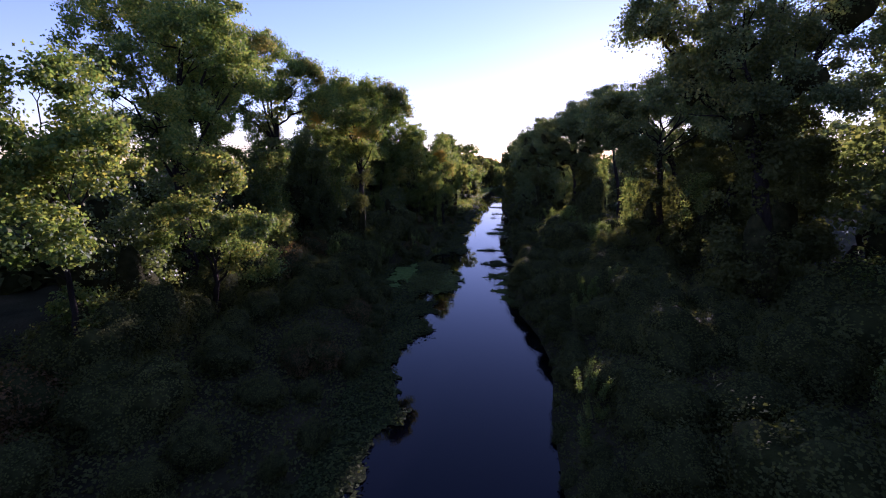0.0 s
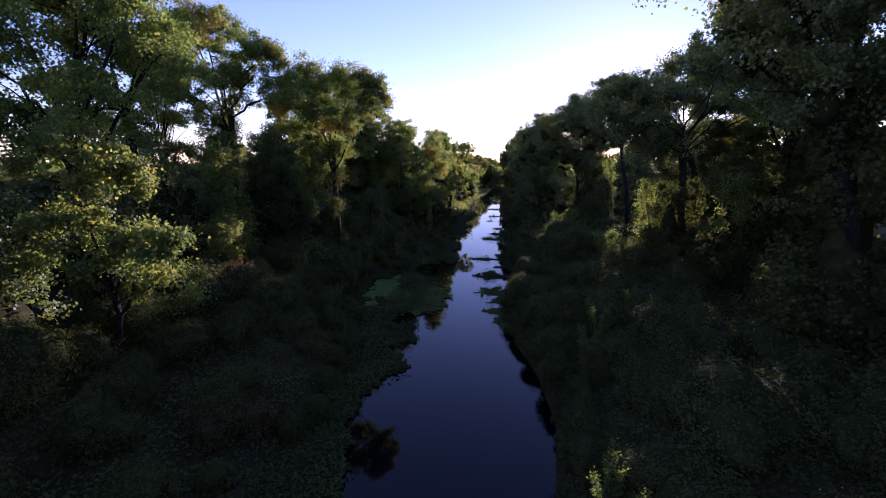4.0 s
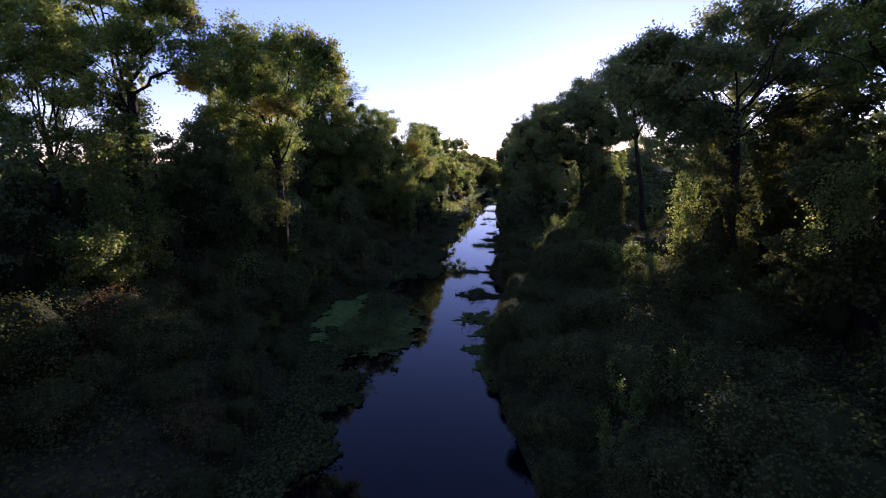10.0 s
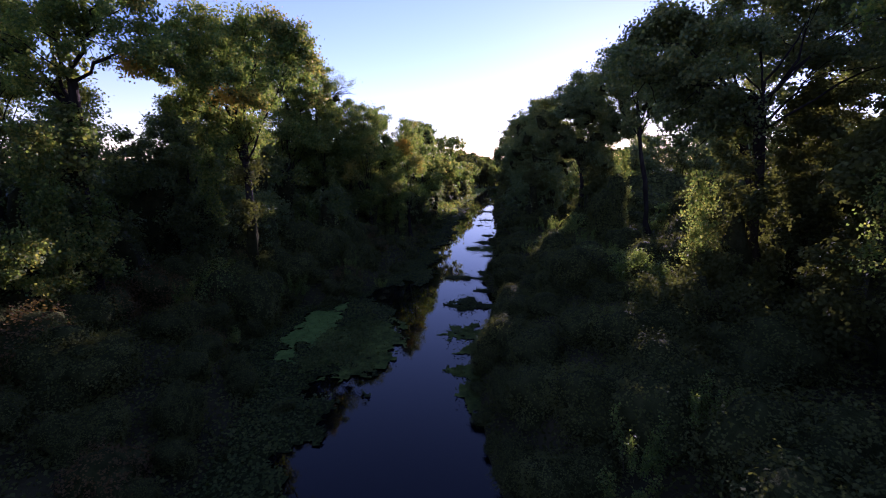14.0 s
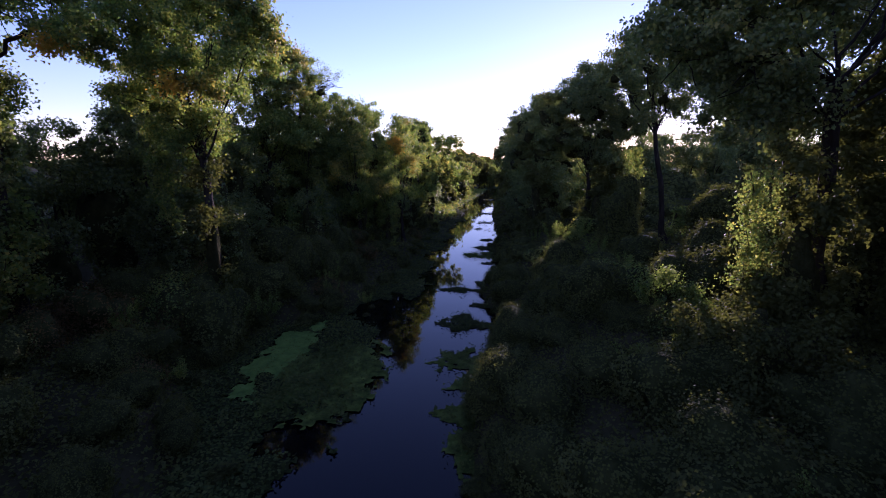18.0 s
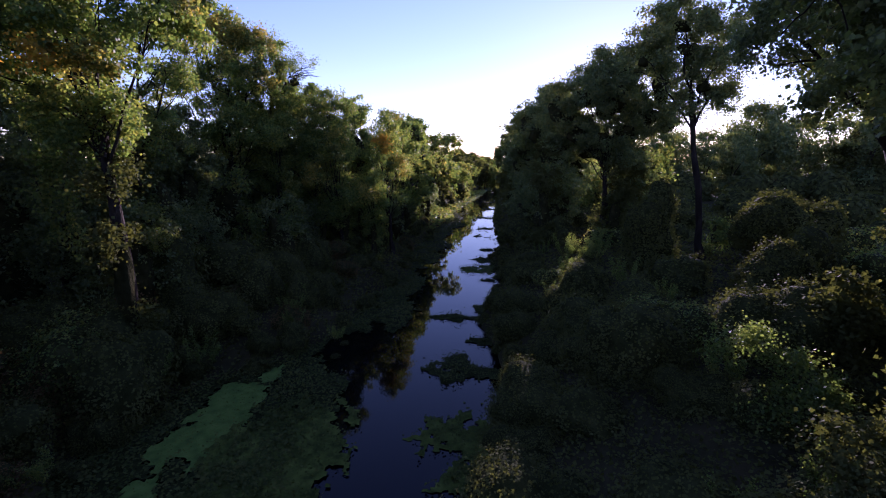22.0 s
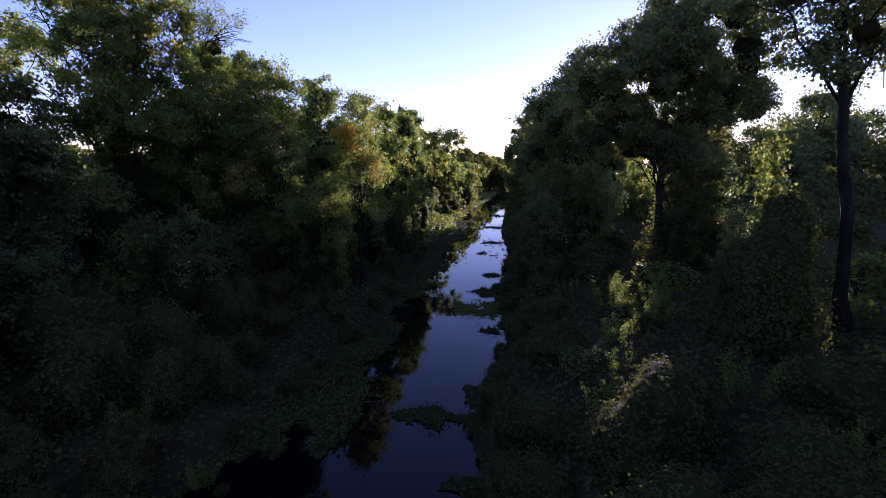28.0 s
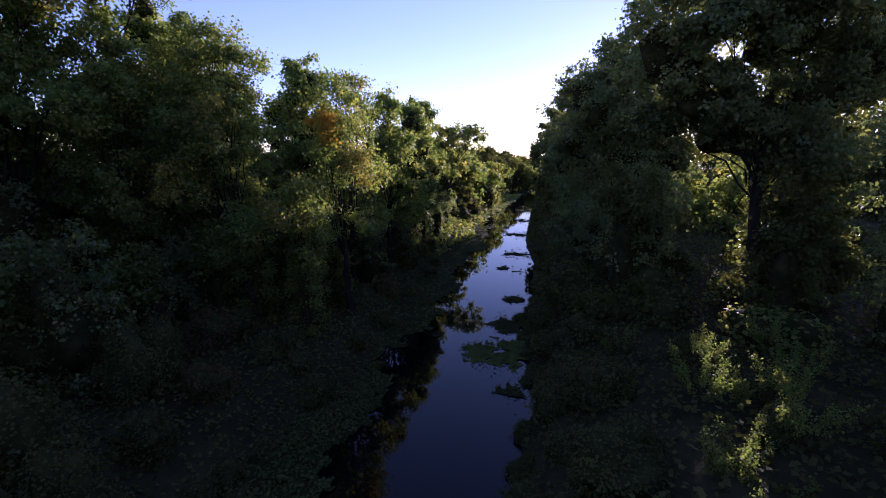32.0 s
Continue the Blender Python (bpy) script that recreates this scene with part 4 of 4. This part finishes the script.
# ground cover between the shrubs
def cover(name, x0, x1, y0, y1, n, leaf, mat, label):
    p = np.stack([rng.uniform(x0, x1, n), rng.uniform(y0, y1, n), np.zeros(n)], -1)
    h = ground(p[:, 0], p[:, 1])
    p, h = p[h > 0.05], h[h > 0.05]
    p[:, 2] = h + np.abs(rng.normal(size=len(p))) * 0.18
    o = np.array([(x0 + x1) / 2, (y0 + y1) / 2, 0])
    ob = new(name, leaf_mesh(name, p - o, np.tile([0, 0, 1.0], (len(p), 1)), leaf, mat, 0.6, 0.5))
    ob.location = o
    return tagged(ob, label, "ground cover", kind="stuff")


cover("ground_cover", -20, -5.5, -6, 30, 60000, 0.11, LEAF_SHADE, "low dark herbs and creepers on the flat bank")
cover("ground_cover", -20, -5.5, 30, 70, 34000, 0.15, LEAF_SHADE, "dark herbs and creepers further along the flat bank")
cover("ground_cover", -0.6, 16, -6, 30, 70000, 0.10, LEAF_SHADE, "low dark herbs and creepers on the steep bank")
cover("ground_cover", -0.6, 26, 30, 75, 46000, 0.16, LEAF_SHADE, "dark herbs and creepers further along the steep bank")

cover("ground_cover", -16, -5.2, 70, 150, 16000, 0.4, LEAF_VINE, "rough green herbs on the far flat bank")
cover("ground_cover", -0.6, 12, 75, 150, 12000, 0.4, LEAF_SHADE, "rough dark herbs on the far steep bank")


# ---- tall weeds and reeds ----
def weed(h, n, mat, label, leaf=0.065, name="tall_weed"):
    ob = thing(name, -30, -10, 0, label, "weed", "bank weeds")
    stems, at = [], []
    for _ in range(n):
        e = np.array([rng.normal() * 0.5, rng.normal() * 0.5, h * rng.uniform(0.4, 0.85)])
        p = bent((e[0] * 0.4, e[1] * 0.4, 0), e, 6, 0, 0.03)
        stems.append(tube(p, np.linspace(0.012, 0.004, 6), 4))
        k = int(110 * h)
        t = rng.uniform(1.5, 5, k)
        i = np.minimum(t.astype(int), 4)
        at.append(p[i] + (p[i + 1] - p[i]) * (t - i)[:, None] + rng.normal(size=(k, 3)) * 0.07)
    part("stem", mesh_of("stem", *join(stems), STEM, True), ob)
    at = np.concatenate(at)
    part("leaves", leaf_mesh("leaves", at, rng.normal(size=at.shape), leaf, mat, 0.7, 0.3), ob)
    return ob


weeds = [weed(2.0, 7, LEAF_GREY, "pale tall weeds catching the light"), weed(1.5, 9, LEAF_VINE, "green leafy weeds on the bank"), weed(2.4, 6, LEAF_GREY, "thin dry stalks above the undergrowth", 0.06)]
first = True
for k, x, y, z in ((2, -15.0, 39.2, 2.2), (2, -14.4, 38.8, 2.0), (0, -13.9, 41.2, 2.1), (2, -13.6, 42.6, 2.2), (0, -9.2, 36.6, 1.2), (2, -9.0, 35.0, 1.0), (0, -9.3, 37.6, 1.1), (2, -8.6, 34.4, 0.9), (1, -6.6, 34.6, 0.3), (1, 3.4, 36.2, 2.1), (0, 4.0, 38.0, 2.3), (1, 4.4, 40.4, 2.5), (0, 4.9, 43.0, 2.9), (1, 5.4, 44.8, 3.1), (1, 3.8, 37.2, 2.2), (1, 6.4, 42.4, 3.2), (0, 6.9, 43.2, 3.3), (1, 7.1, 45.4, 3.4), (1, 6.0, 41.2, 3.1), (1, -13.9, 33.1, 4.6), (1, -14.2, 33.4, 5.0), (0, 2.2, 6.6, 1.7), (1, 2.5, 6.2, 1.2), (0, 2.6, 7.4, 1.7), (1, 2.1, 5.6, 0.6), (0, 3.8, 15.7, 2.3), (0, 5.0, 17.0, 2.5), (1, 3.4, 15.0, 1.9), (2, 5.3, 16.4, 2.8), (0, 4.9, 39.7, 2.0), (1, 4.4, 39.2, 1.6), (1, 3.9, 38.6, 0.8), (0, 5.2, 41.0, 2.4), (1, 4.7, 40.6, 1.9),
                   (0, 4.2, 40.0, 1.2), (1, 6.9, 27.4, 2.8), (2, -12.2, 36.4, 1.7), (2, -12.5, 37.2, 1.5), (0, -12.6, 39.8, 1.6), (2, -11.6, 38.6, 1.5), (0, -10.6, 30.6, 0.8), (2, -11.4, 33.2, 1.2), (0, -13.2, 25.2, 2.0), (1, 5.9, 43.5, 2.4), (0, 3.8, 47.0, 1.8), (1, 12.2, 42.0, 3.4), (2, 16.2, 47.0, 3.2), (2, 18.5, 46.0, 3.2),
                   (1, -10.4, 24.4, 0.6), (2, -11.0, 28.6, 0.9), (0, 6.3, 22.6, 3.0), (2, 4.6, 22.2, 2.6), (1, 7.4, 33.5, 3.0), (0, 6.2, 35.8, 3.0), (0, 3.5, 53.0, 1.7), (2, -10.2, 43.2, 0.8), (2, -10.0, 46.4, 0.7)):
    place(weeds[k], x, y, z, rng.uniform(0.6, 0.85))

# ---- far trees, both banks and the fields beyond ----
fars = []
for k, (mat, h) in enumerate(((LEAF, 12.0), (LEAF_VINE, 11.0), (LEAF_SHADE, 12.5), (LEAF, 12.0), (LEAF_VINE, 11.0), (LEAF_SHADE, 12.5), (LEAF_DARK, 12.5), (LEAF_DARK, 12.0))):
    x, y = -60.0 - 12 * k, -40.0
    fars.append(tree((x, y), [(x, y, h - 1.6, 2.4, 1.9), (x - 2.2, y + 0.6, h - 3.8, 2.3, 2.0), (x + 2.1, y - 0.5, h - 4.2, 2.3, 2.1), (x + 0.3, y - 1.2, h - 6.2, 2.6, 2.0), (x - 0.8, y + 0.9, h - 8.0, 2.5, 1.8)],
                     "distant creekside tree with a rounded crown", leaf=(0.52, 0.52, 0.52, 0.9, 0.9, 0.9, 0.22, 0.26)[k], lai=0.85, mat=mat, radius=0.26, clump=0.75, sides=6, twigs=1, group="far trees"))


def far(x, y, s, k=None):
    place(fars[(int(rng.integers(0, 3)) if k is None else k) + (3 if y > 150 or y < 5 or abs(x) > 55 else 0)], x, y, float(ground(x, y)) - 0.2, s)


for y in np.arange(93, 330, 6.5):
    far(-10.5 + rng.normal() * 0.8, y, rng.uniform(0.75, 1.0))
    far(-16.5 + rng.normal() * 1.5, y + 3, rng.uniform(0.85, 1.1))
    if y < 131 or y > 196:
        far(4.8 + rng.normal() * 0.6, y - 8, rng.uniform(1.0, 1.15) if y < 150 else rng.uniform(0.45, 0.55), 2)
        far(11.5 + rng.normal() * 1.5, y - 4, rng.uniform(0.95, 1.2) if y < 150 else rng.uniform(0.55, 0.7))
for k in range(16):
    far(-9 + k * 1.3 + rng.normal(), 345 + rng.normal() * 10, rng.uniform(0.8, 1.1))
for x in np.arange(-9, 8, 1.9):
    place(fars[int(rng.integers(0, 3))], x, 178 + rng.normal() * 3, -0.6, rng.uniform(0.80, 0.92))
for y in np.arange(-58, -12, 8.0):
    far(-15 + rng.normal(), y, rng.uniform(0.9, 1.2))
    far(11 + rng.normal(), y + 3, rng.uniform(1.1, 1.4), 2)
for x, y, s in ((14.5, -6.0, 1.4), (15.0, 1.0, 1.4), (17.5, 7.5, 1.5), (20.0, 15.0, 1.5), (21.0, 23.0, 1.4), (-19.0, -4.0, 1.3), (-21.0, 4.0, 1.3)):
    place(fars[6], x, y, float(ground(x, y)) - 0.2, s)
for x in np.arange(37, 110, 4.0):
    place(fars[7 if x < 66 else 5], x, 92 + rng.normal() * 4 + (x - 40) * 0.1, 2.9, rng.uniform(1.2, 1.5))
for x in np.arange(23, 37, 2.8):
    place(fars[7], x, 90 + rng.normal() * 3, 2.9, rng.uniform(0.96, 1.06))
for x, y, size in ((10.0, 70, 0.5), (12.6, 73, 0.54), (14.6, 69, 0.62), (11.6, 80, 0.8), (9.0, 78, 0.75)):
    far(x, y, size, 1)
for x, y in ((12.5, 97), (15.5, 101), (18.0, 98), (14.0, 110), (20.0, 118)):
    far(x, y, rng.uniform(0.7, 0.8))
for x in np.arange(24, 60, 6.0):
    far(x, 112 + rng.normal() * 8, rng.uniform(0.75, 0.95))
for y in np.arange(-40, 240, 16.0):
    far(-58 + rng.normal() * 8, y, rng.uniform(0.6, 0.85))
for y in np.arange(-40, 90, 16.0):
    far(62 + rng.normal() * 8, y, rng.uniform(0.9, 1.3))
for y in np.arange(16, 150, 5.0):
    place(fars[3 + int(rng.integers(0, 3))], -38 + rng.normal() * 3, y, 2.0, rng.uniform(0.72, 0.9))
for x in np.arange(-60, 70, 16.0):
    far(x, -75 + rng.normal() * 5, rng.uniform(0.9, 1.2))

# ---- power line beyond the field ----
for k, (x, z) in enumerate(((57.0, 30.6), (57.6, 27.4), (57.9, 25.4), (58.4, 22.8))):
    ys = np.linspace(20, 320, 31)
    zs = z + 1.5 * ((ys - 110) / 100) ** 2 * 0.35
    pw = np.stack([np.full(31, x), ys, zs], -1)
    w = new("power_cable", mesh_of("power_cable", *tube(pw, np.full(31, 0.035), 5, 0.0), WIRE, True))
    tagged(w, "thin overhead power cable against the sky", "cable", "overhead cables")
